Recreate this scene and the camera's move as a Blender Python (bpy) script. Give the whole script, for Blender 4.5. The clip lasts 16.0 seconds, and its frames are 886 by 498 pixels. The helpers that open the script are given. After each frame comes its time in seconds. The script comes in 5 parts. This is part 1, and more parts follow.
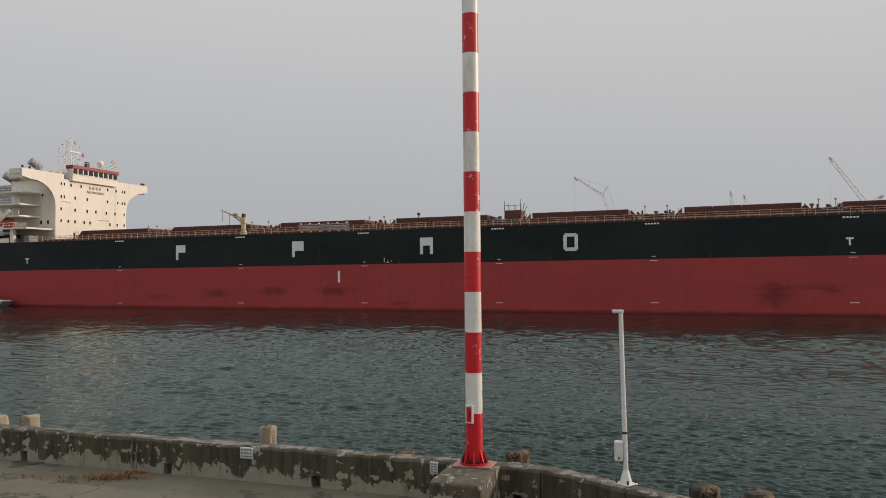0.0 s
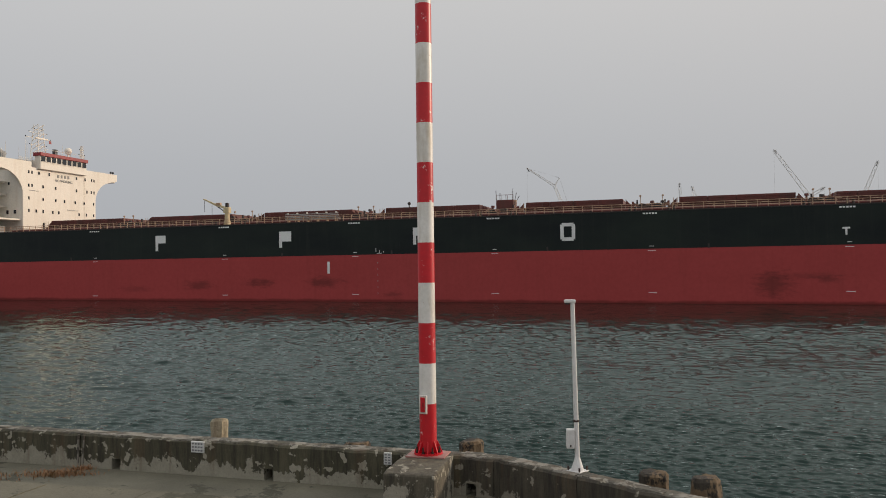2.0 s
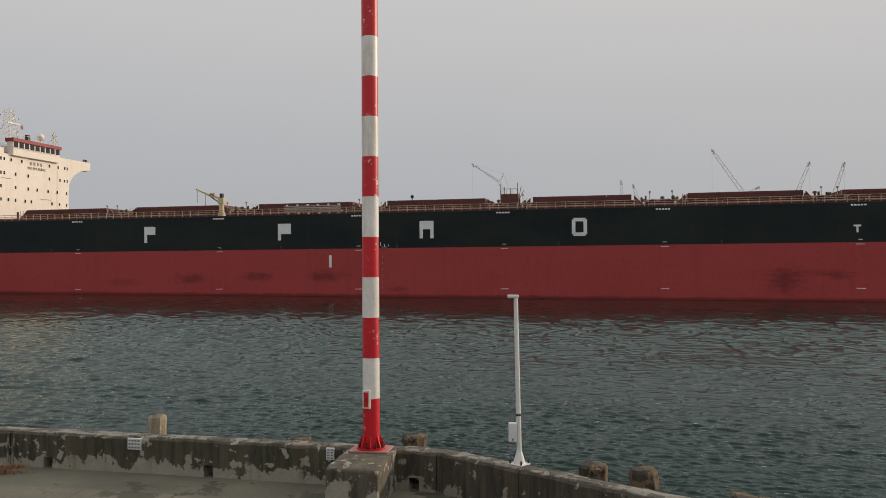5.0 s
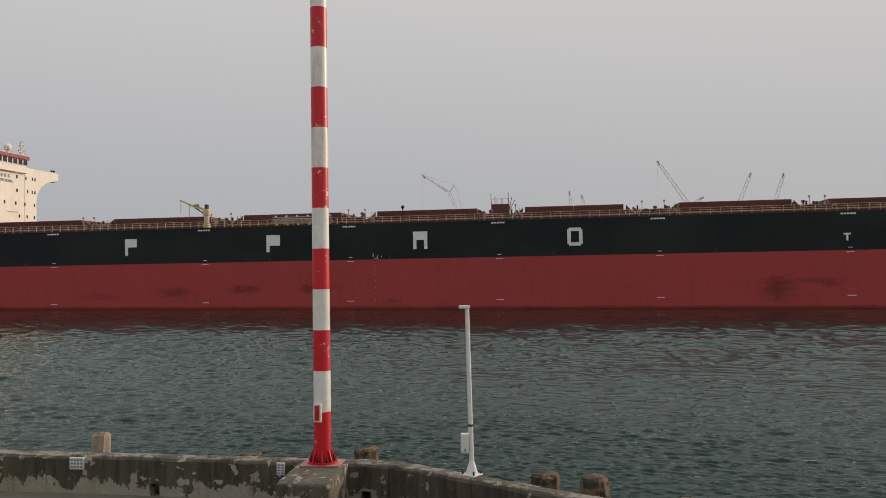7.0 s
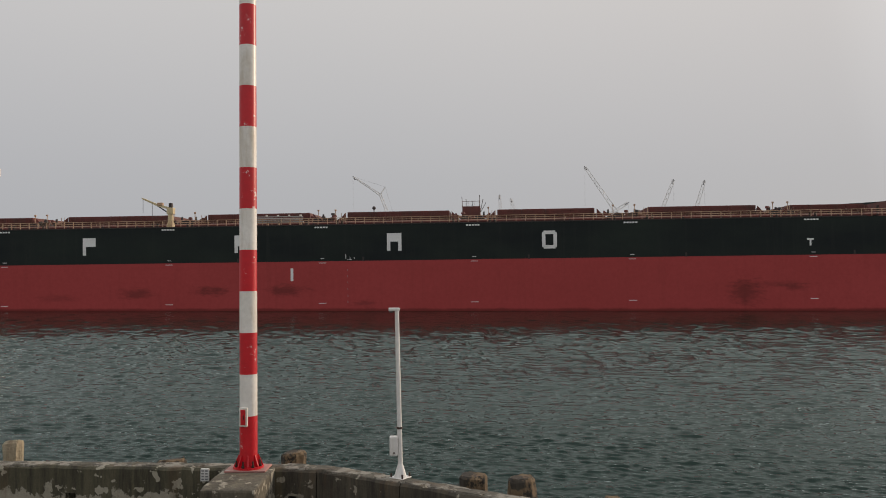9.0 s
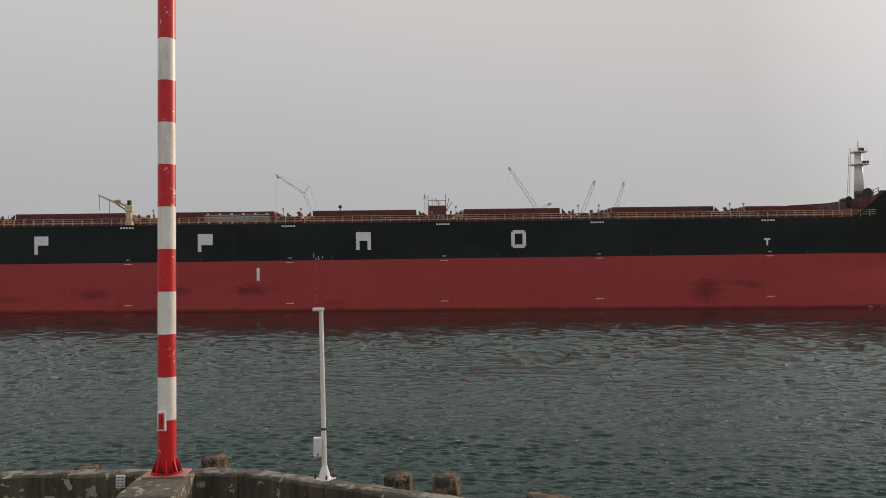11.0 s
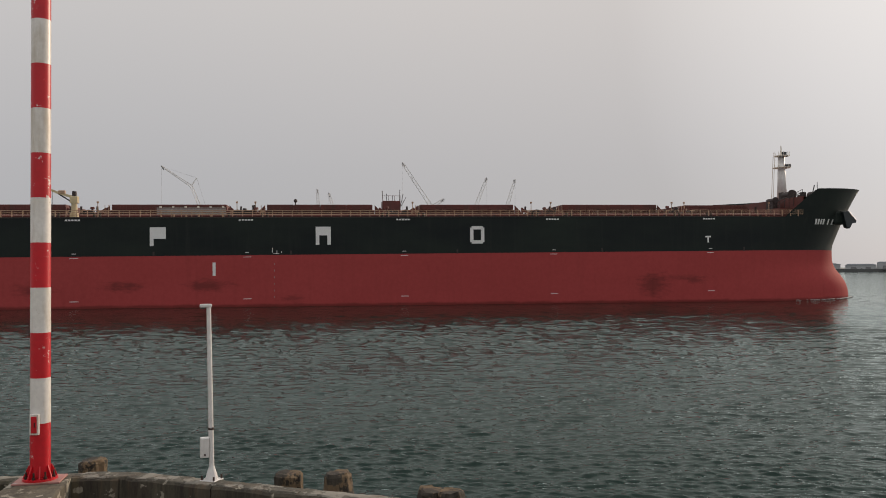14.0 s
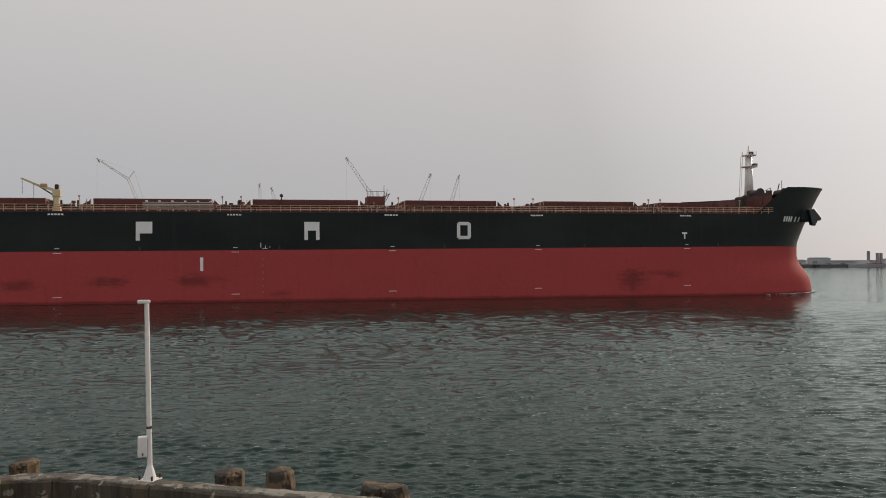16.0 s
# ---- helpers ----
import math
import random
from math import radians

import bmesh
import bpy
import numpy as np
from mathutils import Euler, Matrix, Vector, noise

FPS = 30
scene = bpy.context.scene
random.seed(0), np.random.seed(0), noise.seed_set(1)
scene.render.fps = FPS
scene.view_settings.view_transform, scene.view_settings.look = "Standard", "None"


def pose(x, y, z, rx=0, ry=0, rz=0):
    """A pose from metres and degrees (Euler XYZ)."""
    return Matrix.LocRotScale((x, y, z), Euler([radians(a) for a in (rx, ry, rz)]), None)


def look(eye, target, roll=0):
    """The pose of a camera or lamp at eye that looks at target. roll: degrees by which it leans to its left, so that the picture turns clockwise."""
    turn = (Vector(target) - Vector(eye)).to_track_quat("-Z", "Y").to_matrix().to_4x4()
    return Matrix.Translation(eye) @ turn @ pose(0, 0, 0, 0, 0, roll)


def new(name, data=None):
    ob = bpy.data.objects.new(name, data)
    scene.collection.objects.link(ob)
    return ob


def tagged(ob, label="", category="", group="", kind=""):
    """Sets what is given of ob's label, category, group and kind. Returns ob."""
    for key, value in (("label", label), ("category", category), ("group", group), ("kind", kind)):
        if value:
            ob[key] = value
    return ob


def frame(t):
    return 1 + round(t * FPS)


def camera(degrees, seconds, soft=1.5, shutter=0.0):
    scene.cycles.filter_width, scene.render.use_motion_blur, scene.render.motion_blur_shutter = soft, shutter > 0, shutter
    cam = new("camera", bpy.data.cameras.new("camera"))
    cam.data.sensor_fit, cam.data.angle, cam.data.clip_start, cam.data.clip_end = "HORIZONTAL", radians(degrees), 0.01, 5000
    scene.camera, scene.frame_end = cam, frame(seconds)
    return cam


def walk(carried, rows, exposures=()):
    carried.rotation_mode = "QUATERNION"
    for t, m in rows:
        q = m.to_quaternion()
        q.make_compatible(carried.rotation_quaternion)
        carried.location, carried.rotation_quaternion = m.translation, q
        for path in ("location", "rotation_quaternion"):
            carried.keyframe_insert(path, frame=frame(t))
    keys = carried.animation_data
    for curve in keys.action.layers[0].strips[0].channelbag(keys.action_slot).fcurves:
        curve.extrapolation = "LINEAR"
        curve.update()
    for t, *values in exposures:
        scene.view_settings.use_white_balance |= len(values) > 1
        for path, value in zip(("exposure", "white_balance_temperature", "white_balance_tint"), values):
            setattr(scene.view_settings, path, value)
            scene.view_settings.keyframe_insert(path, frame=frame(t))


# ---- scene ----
cam = camera(58.18, 16.0, soft=0.95)
EYE = 6.09
VIEW = [
    (0.0, -0.000, 1.917, -0.231), (0.5, -0.935, 1.651, -0.309), (1.0, -1.761, 1.459, -0.369),
    (1.5, -2.596, 1.294, -0.435), (2.0, -3.343, 1.236, -0.434), (2.5, -3.658, 1.350, -0.462),
    (3.0, -3.357, 1.548, -0.583), (3.5, -4.159, 1.173, -0.198), (4.0, -4.758, 0.979, 0.036),
    (4.5, -6.013, 0.714, 0.368), (5.0, -7.320, 0.842, -0.039), (7.5, -11.772, 1.729, -0.396),
    (8.0, -12.909, 1.734, -0.297), (8.5, -14.305, 1.765, -0.252), (9.0, -15.866, 1.763, -0.238),
    (11.5, -22.156, 1.734, -0.362), (12.0, -23.196, 1.761, -0.367), (12.5, -25.298, 1.705, -0.301),
    (13.0, -26.640, 1.750, -0.318), (13.5, -27.551, 1.584, -0.236), (14.0, -28.924, 1.340, -0.225),
    (14.5, -30.426, 1.127, -0.046), (15.0, -31.712, 1.073, -0.113), (15.5, -32.204, 1.087, -0.177),
    (16.0, -32.937, 0.995, -0.180)]
walk(cam, [(t, pose(0, 0, EYE, 90 + p, 0, y) @ pose(0, 0, 0, 0, 0, r)) for t, y, p, r in VIEW],
     exposures=[(0.0, 0.0, 6500, 10), (5.0, 0.0, 6540, 10.5), (16.0, 0.0, 6700, 12.5)])

# ---- light: hazy late-afternoon sky, low sun off to the side of the bow ----
SUN_AZ, SUN_EL = 76.0, 16.0
world = bpy.data.worlds.new("sky")
scene.world = world
world.use_nodes = True
wn, wl = world.node_tree.nodes, world.node_tree.links
sky = wn.new("ShaderNodeTexSky")
sky.sky_type = "NISHITA"
sky.sun_disc = False
sky.sun_elevation, sky.sun_rotation = radians(SUN_EL), radians(SUN_AZ)
sky.air_density, sky.dust_density, sky.ozone_density = 1.0, 1.2, 1.5
haze = wn.new("ShaderNodeMix")
haze.data_type = "RGBA"
haze.inputs[0].default_value = 0.965
veil = wn.new("ShaderNodeValToRGB")
stops = veil.color_ramp.elements
for el, (pos, col) in zip([stops[0], stops[1], stops.new(0.2), stops.new(0.4)],
                          ((0.0, (0.385, 0.397, 0.420)), (1.0, (0.72, 0.71, 0.70)), (0.12, (0.437, 0.444, 0.458)), (0.36, (0.585, 0.577, 0.565)))):
    el.position, el.color = pos, (*col, 1)
up = wn.new("ShaderNodeSeparateXYZ")
wl.new(wn.new("ShaderNodeTexCoord").outputs["Generated"], up.inputs[0])
wl.new(up.outputs["Z"], veil.inputs[0])
lift = wn.new("ShaderNodeVectorMath")
lift.operation = "SCALE"
lift.inputs["Scale"].default_value = 15.9
wl.new(veil.outputs[0], lift.inputs[0])
side = wn.new("ShaderNodeVectorMath")
side.operation = "DOT_PRODUCT"
side.inputs[1].default_value = (math.sin(radians(SUN_AZ)) * math.cos(radians(SUN_EL)), math.cos(radians(SUN_AZ)) * math.cos(radians(SUN_EL)), math.sin(radians(SUN_EL)))
wl.new(wn["Texture Coordinate"].outputs["Generated"], side.inputs[0])
span = wn.new("ShaderNodeMapRange")
span.inputs["From Min"].default_value = -1.0
wl.new(side.outputs["Value"], span.inputs["Value"])
glow = wn.new("ShaderNodeValToRGB")
gs = glow.color_ramp.elements
for el, (pos, col) in zip([gs[0], gs[1], gs.new(0.4), gs.new(0.6), gs.new(0.8)],
                          ((0.0, (0.58, 0.59, 0.61)), (1.0, (0.72, 0.69, 0.665)), (0.42, (0.645, 0.65, 0.66)), (0.72, (0.655, 0.655, 0.658)), (0.92, (0.685, 0.672, 0.665)))):
    el.position, el.color = pos, (*col, 1)
wl.new(span.outputs[0], glow.inputs[0])
halo = wn.new("ShaderNodeVectorMath")
halo.operation = "MULTIPLY"
wl.new(lift.outputs[0], halo.inputs[0])
wl.new(glow.outputs[0], halo.inputs[1])
wl.new(halo.outputs[0], haze.inputs[7])
wl.new(sky.outputs[0], haze.inputs[6])
wl.new(haze.outputs[2], wn["Background"].inputs[0])
wn["Background"].inputs[1].default_value = 0.1
sun = new("sun", bpy.data.lights.new("sun", "SUN"))
sun.data.energy, sun.data.angle, sun.data.color = 2.3, radians(4.0), (1.0, 0.80, 0.60)
a, b = radians(SUN_AZ), radians(SUN_EL)
sun.matrix_world = look((60 * math.sin(a) * math.cos(b), 60 * math.cos(a) * math.cos(b), 60 * math.sin(b)), (0, 0, 0))


# ---- materials ----
def node(nt, kind, **values):
    n = nt.nodes.new(kind)
    for k, v in values.items():
        n.inputs[k.replace("_", " ")].default_value = v
    return n


def ramp(nt, fac, stops):
    r = nt.nodes.new("ShaderNodeValToRGB")
    while len(r.color_ramp.elements) < len(stops):
        r.color_ramp.elements.new(0.5)
    for el, (pos, col) in zip(r.color_ramp.elements, stops):
        el.position, el.color = pos, (*col, 1) if len(col) == 3 else col
    nt.links.new(fac, r.inputs[0])
    return r.outputs[0]


def mixed(nt, fac, c1, c2, blend="MIX"):
    m = nt.nodes.new("ShaderNodeMix")
    m.data_type, m.blend_type = "RGBA", blend
    for socket, v in ((m.inputs[0], fac), (m.inputs[6], c1), (m.inputs[7], c2)):
        if isinstance(v, (int, float)):
            socket.default_value = v
        elif isinstance(v, tuple):
            socket.default_value = (*v, 1)
        else:
            nt.links.new(v, socket)
    return m.outputs[2]


def coords(nt, scale=(1, 1, 1), at=(0, 0, 0)):
    c = nt.nodes.new("ShaderNodeTexCoord")
    m = nt.nodes.new("ShaderNodeMapping")
    m.inputs["Scale"].default_value, m.inputs["Location"].default_value = scale, at
    nt.links.new(c.outputs["Object"], m.inputs[0])
    return m.outputs[0]


def noise_of(nt, vec, scale, detail=5.0, rough=0.6):
    n = node(nt, "ShaderNodeTexNoise", Scale=scale, Detail=detail, Roughness=rough)
    nt.links.new(vec, n.inputs["Vector"])
    return n.outputs["Fac"]


def shader(name, colour, rough=0.6, metal=0.0, second=None, grain=3.0, streak=None, bump=0.15, wear=None, fine=None):
    """A worn surface: two tones in large patches, fine grain, optional vertical streaks and chipped wear."""
    mt = bpy.data.materials.new(name)
    mt.use_nodes = True
    nt = mt.node_tree
    bs = nt.nodes["Principled BSDF"]
    bs.inputs["Roughness"].default_value, bs.inputs["Metallic"].default_value = rough, metal
    v = coords(nt)
    second = second or tuple(c * 0.72 for c in colour)
    col = mixed(nt, ramp(nt, noise_of(nt, v, grain * 0.3), [(0.35, (0, 0, 0)), (0.68, (1, 1, 1))]), colour, second)
    g = noise_of(nt, v, (fine or grain * 6), 3)
    col = mixed(nt, 0.35, col, ramp(nt, g, [(0.25, (0.55, 0.55, 0.55)), (0.75, (1, 1, 1))]), "MULTIPLY")
    if streak:
        sv = coords(nt, streak[1])
        col = mixed(nt, ramp(nt, noise_of(nt, sv, 1.0, 4), [(0.48, (0, 0, 0)), (0.75, (streak[2],) * 3)]), col, streak[0])
    if wear:
        col = mixed(nt, ramp(nt, noise_of(nt, coords(nt, at=(3, 7, 1)), wear[1], 6, 0.7), [(wear[2], (0, 0, 0)), (wear[2] + 0.03, (1, 1, 1))]), col, wear[0])
    nt.links.new(col, bs.inputs["Base Color"])
    if bump:
        bp = node(nt, "ShaderNodeBump", Strength=bump, Distance=0.02)
        nt.links.new(g, bp.inputs["Height"])
        nt.links.new(bp.outputs[0], bs.inputs["Normal"])
    return mt


M = {}
M["red_band"] = shader("red_paint", (0.60, 0.007, 0.017), 0.40, second=(0.51, 0.006, 0.014), grain=2, bump=0.05,
                       wear=((0.66, 0.52, 0.50), 7.0, 0.615))
M["white_band"] = shader("white_paint", (0.84, 0.82, 0.79), 0.4, second=(0.70, 0.66, 0.60), grain=3, bump=0.05,
                         streak=((0.42, 0.34, 0.23), (7.0, 7.0, 1.3), 0.75), wear=((0.50, 0.43, 0.34), 6.5, 0.65))
M["white"] = shader("white_enamel", (0.74, 0.73, 0.71), 0.42, second=(0.64, 0.62, 0.6), grain=3, bump=0.04,
                    wear=((0.33, 0.22, 0.14), 9, 0.74))
M["pink"] = shader("red_primer_plate", (0.42, 0.20, 0.17), 0.6, grain=6, wear=((0.35, 0.33, 0.3), 9, 0.6))
M["ship_white"] = shader("ship_white", (0.80, 0.745, 0.66), 0.5, second=(0.74, 0.68, 0.59), grain=0.5, bump=0.0,
                         streak=((0.50, 0.36, 0.24), (1.0, 1.0, 0.08), 0.22))
M["ship_grey"] = shader("ship_grey", (0.30, 0.30, 0.29), 0.55, grain=1, bump=0.0)
M["gangway"] = shader("gangway_alloy", (0.46, 0.45, 0.43), 0.5, grain=1, bump=0.0)
M["mark"] = shader("hull_mark_white", (0.80, 0.80, 0.79), 0.5, second=(0.70, 0.70, 0.68), grain=1.5, bump=0.0)
M["deck_red"] = shader("oxide_red", (0.150, 0.034, 0.026), 0.65, second=(0.095, 0.028, 0.022), grain=1.2, bump=0.05,
                       streak=((0.06, 0.035, 0.025), (0.8, 0.8, 0.1), 0.6))
M["deck_dark"] = shader("deck_machinery", (0.035, 0.022, 0.020), 0.6, grain=2, bump=0.05)
M["rail"] = shader("rail_ochre", (0.50, 0.34, 0.22), 0.6, second=(0.40, 0.24, 0.15), grain=1, bump=0.0)
M["yellow"] = shader("crane_cream", (0.62, 0.52, 0.32), 0.5, second=(0.52, 0.40, 0.22), grain=1, bump=0.0)
M["orange"] = shader("lifeboat_orange", (0.30, 0.035, 0.028), 0.5, grain=1, bump=0.0)
M["bridge_red"] = shader("bridge_red", (0.30, 0.018, 0.024), 0.5, grain=1, bump=0.0)
M["dark"] = shader("dark_steel", (0.03, 0.035, 0.04), 0.5, grain=1, bump=0.0)
# distant cranes, sheds and land: aerial haze is put into these paled colours
M["far_steel"] = shader("hazed_crane_steel", (0.64, 0.64, 0.64), 0.6, second=(0.78, 0.74, 0.70), grain=0.2, bump=0.0)
M["far_dark"] = shader("hazed_crane_dark", (0.27, 0.27, 0.28), 0.6, grain=0.2, bump=0.0)
M["far_wall"] = shader("hazed_warehouse_wall", (0.50, 0.51, 0.52), 0.7, second=(0.44, 0.45, 0.46), grain=0.05, bump=0.0)
M["far_roof"] = shader("hazed_warehouse_roof", (0.40, 0.43, 0.46), 0.6, grain=0.05, bump=0.0)
M["hazed_land"] = shader("hazed_land", (0.27, 0.28, 0.28), 0.9, grain=0.05, bump=0.0)
M["far_edge"] = shader("far_quay_edge", (0.085, 0.09, 0.09), 0.9, second=(0.13, 0.13, 0.125), grain=0.03, bump=0.0)
M["foam"] = shader("foam", (0.62, 0.63, 0.62), 0.8, grain=2)
M["grass"] = shader("dry_weed", (0.34, 0.15, 0.07), 0.8, second=(0.20, 0.12, 0.05), grain=6)
M["moss"] = shader("dry_moss", (0.050, 0.047, 0.026), 0.95, second=(0.075, 0.060, 0.035), grain=9, bump=0.4)
M["sign"] = shader("sign_white", (0.72, 0.72, 0.70), 0.5, grain=4, bump=0.0)
M["sign_ink"] = shader("sign_ink", (0.20, 0.20, 0.21), 0.6, grain=4, bump=0.0)
M["bolt"] = shader("rusty_bolt", (0.06, 0.035, 0.028), 0.6, metal=0.4, grain=8)

glass = bpy.data.materials.new("dark_glass")
glass.use_nodes = True
glass.node_tree.nodes["Principled BSDF"].inputs["Base Color"].default_value = (0.012, 0.014, 0.017, 1)
glass.node_tree.nodes["Principled BSDF"].inputs["Roughness"].default_value = 0.12
M["glass"] = glass


def hull_paint(name, base, second, streak, spots, rough, sheen):
    """Ship-side paint with plate-wide tone changes, weld lines, run-down streaks and scuffed patches."""
    mt = bpy.data.materials.new(name)
    mt.use_nodes = True
    nt = mt.node_tree
    bs = nt.nodes["Principled BSDF"]
    bs.inputs["Roughness"].default_value, bs.inputs["Specular IOR Level"].default_value = rough, sheen
    v = coords(nt)
    col = mixed(nt, ramp(nt, noise_of(nt, coords(nt, (0.05, 0.05, 0.12)), 1.0, 4), [(0.35, (0, 0, 0)), (0.7, (1, 1, 1))]), base, second)
    runs = noise_of(nt, coords(nt, (1.1, 1.1, 0.06)), 1.0, 5, 0.7)
    col = mixed(nt, ramp(nt, runs, [(0.52, (0, 0, 0)), (0.82, (0.55,) * 3)]), col, streak)
    col = mixed(nt, 0.25, col, ramp(nt, noise_of(nt, v, 1.8, 4), [(0.3, (0.6,) * 3), (0.7, (1,) * 3)]), "MULTIPLY")
    seams = node(nt, "ShaderNodeTexBrick", Scale=1.0, Mortar_Size=0.03, Brick_Width=11.0, Row_Height=2.9)
    swz = nt.nodes.new("ShaderNodeMapping")
    swz.inputs["Rotation"].default_value = (radians(-90), 0, 0)
    nt.links.new(v, swz.inputs[0])
    nt.links.new(swz.outputs[0], seams.inputs["Vector"])
    for x, z, w, h, k in spots:
        m = coords(nt, (1 / w, 0, 1 / h), (-x / w, 0, -z / h))
        wob = node(nt, "ShaderNodeVectorMath")
        wob.operation = "LENGTH"
        nt.links.new(m, wob.inputs[0])
        add = node(nt, "ShaderNodeMath")
        add.operation = "MULTIPLY_ADD"
        nt.links.new(noise_of(nt, coords(nt, (0.45, 0.45, 1.5)), 1.1, 6, 0.7), add.inputs[0])
        add.inputs[1].default_value = 2.4
        nt.links.new(wob.outputs["Value"], add.inputs[2])
        half = node(nt, "ShaderNodeMath")
        half.operation = "MULTIPLY"
        half.inputs[1].default_value = 0.36
        nt.links.new(add.outputs[0], half.inputs[0])
        col = mixed(nt, ramp(nt, half.outputs[0], [(0.52, (k * 0.62,) * 3), (0.80, (0, 0, 0))]), col, (0.035, 0.022, 0.018))
    if spots:
        # slimy wet belt just above the water
        wet = node(nt, "ShaderNodeVectorMath")
        wet.operation = "DOT_PRODUCT"
        wet.inputs[1].default_value = (0.0082, 0, 1)
        nt.links.new(v, wet.inputs[0])
        rag = node(nt, "ShaderNodeMath")
        rag.operation = "MULTIPLY_ADD"
        rag.inputs[1].default_value = 0.8
        nt.links.new(noise_of(nt, coords(nt, (0.25, 0.25, 0.6)), 1.0, 5, 0.7), rag.inputs[0])
        nt.links.new(wet.outputs["Value"], rag.inputs[2])
        col = mixed(nt, ramp(nt, rag.outputs[0], [(0.60, (0.55,) * 3), (0.95, (0, 0, 0))]), col, (0.055, 0.018, 0.014))
    nt.links.new(col, bs.inputs["Base Color"])
    bp = node(nt, "ShaderNodeBump", Strength=0.12, Distance=0.03)
    nt.links.new(seams.outputs["Fac"], bp.inputs["Height"])
    bp2 = node(nt, "ShaderNodeBump", Strength=0.10, Distance=0.12)
    nt.links.new(noise_of(nt, coords(nt, (0.4, 0.4, 0.4)), 1.0, 2), bp2.inputs["Height"])
    nt.links.new(bp.outputs[0], bp2.inputs["Normal"])
    nt.links.new(bp2.outputs[0], bs.inputs["Normal"])
    return mt


M["hull_black"] = hull_paint("hull_black", (0.0085, 0.0120, 0.0130), (0.0180, 0.0260, 0.0205), (0.026, 0.031, 0.026), [], 0.55, 0.18)
M["hull_red"] = hull_paint("hull_red", (0.39, 0.066, 0.066), (0.355, 0.060, 0.059), (0.285, 0.053, 0.050),
                           [(53.2, 2.6, 3.4, 2.6, 0.75), (60.8, 3.2, 3.0, 0.7, 0.6), (57.0, 3.8, 6.0, 0.8, 0.4),
                            (-21.0, 3.5, 4.2, 1.1, 0.8), (-33.2, 3.6, 4.0, 0.9, 0.85), (-46.5, 3.2, 3.4, 1.1, 0.7),
                            (-8.0, 1.3, 2.6, 0.7, 0.6), (-60.0, 2.6, 4.0, 0.7, 0.4)], 0.78, 0.03)


def concrete(name, light, dark, low_light, relief=0.5, share_pale=0.56, chip=0.645):
    """Weathered cast concrete: algae-dark skin that has peeled away in pale patches, more of them low down."""
    mt = bpy.data.materials.new(name)
    mt.use_nodes = True
    nt = mt.node_tree
    bs = nt.nodes["Principled BSDF"]
    bs.inputs["Roughness"].default_value = 0.88
    v = coords(nt)
    sep = nt.nodes.new("ShaderNodeSeparateXYZ")
    nt.links.new(v, sep.inputs[0])
    big = noise_of(nt, coords(nt, (1, 1, 0.75)), 2.6, 8, 0.68)
    h = node(nt, "ShaderNodeMath")
    h.operation = "MULTIPLY_ADD"
    nt.links.new(sep.outputs["Z"], h.inputs[0])
    h.inputs[1].default_value = low_light
    nt.links.new(big, h.inputs[2])
    peel = ramp(nt, h.outputs[0], [(share_pale - 0.012, (1, 1, 1)), (share_pale + 0.012, (0, 0, 0))])
    chips = ramp(nt, noise_of(nt, coords(nt, at=(5, 2, 8)), 7.0, 3, 0.5), [(chip, (0, 0, 0)), (chip + 0.02, (1, 1, 1))])
    grime = mixed(nt, ramp(nt, noise_of(nt, coords(nt, (8, 8, 1.0)), 1.0, 5, 0.7), [(0.36, (0, 0, 0)), (0.64, (1, 1, 1))]),
                  tuple(c * 0.55 for c in dark), tuple(c * 1.75 for c in dark))
    pale = mixed(nt, noise_of(nt, v, 9, 5), light, tuple(c * 0.62 for c in light))
    col = mixed(nt, peel, grime, pale)
    col = mixed(nt, chips, col, tuple(c * 0.9 for c in light))
    rust = noise_of(nt, coords(nt, (4.5, 4.5, 0.5), (1, 4, 2)), 1.0, 4, 0.6)
    col = mixed(nt, ramp(nt, rust, [(0.55, (0, 0, 0)), (0.74, (0.6,) * 3)]), col, (0.115, 0.070, 0.036))
    col = mixed(nt, 0.5, col, ramp(nt, noise_of(nt, v, 38, 3), [(0.25, (0.5,) * 3), (0.75, (1,) * 3)]), "MULTIPLY")
    nt.links.new(col, bs.inputs["Base Color"])
    bp = node(nt, "ShaderNodeBump", Strength=relief, Distance=0.015)
    nt.links.new(noise_of(nt, v, 24, 6, 0.7), bp.inputs["Height"])
    bp2 = node(nt, "ShaderNodeBump", Strength=0.5, Distance=0.01)
    nt.links.new(peel, bp2.inputs["Height"])
    nt.links.new(bp.outputs[0], bp2.inputs["Normal"])
    nt.links.new(bp2.outputs[0], bs.inputs["Normal"])
    return mt


M["wall"] = concrete("seawall_concrete", (0.37, 0.345, 0.27), (0.056, 0.051, 0.031), 0.85, share_pale=0.635, chip=0.605)
M["wall_stained"] = concrete("stained_seawall_concrete", (0.30, 0.275, 0.215), (0.050, 0.043, 0.030), 0.75, share_pale=0.585)
M["cap"] = concrete("coping_concrete", (0.30, 0.28, 0.235), (0.075, 0.069, 0.053), 0.0, share_pale=0.49)
M["block"] = concrete("pedestal_concrete", (0.38, 0.35, 0.28), (0.08, 0.07, 0.05), 0.28)
M["armour"] = concrete("armour_concrete", (0.21, 0.145, 0.082), (0.032, 0.027, 0.020), 0.0, 1.2, 0.47)
M["pale_armour"] = concrete("pale_armour_concrete", (0.50, 0.42, 0.29), (0.20, 0.165, 0.11), 0.0, 2.0, 0.55)
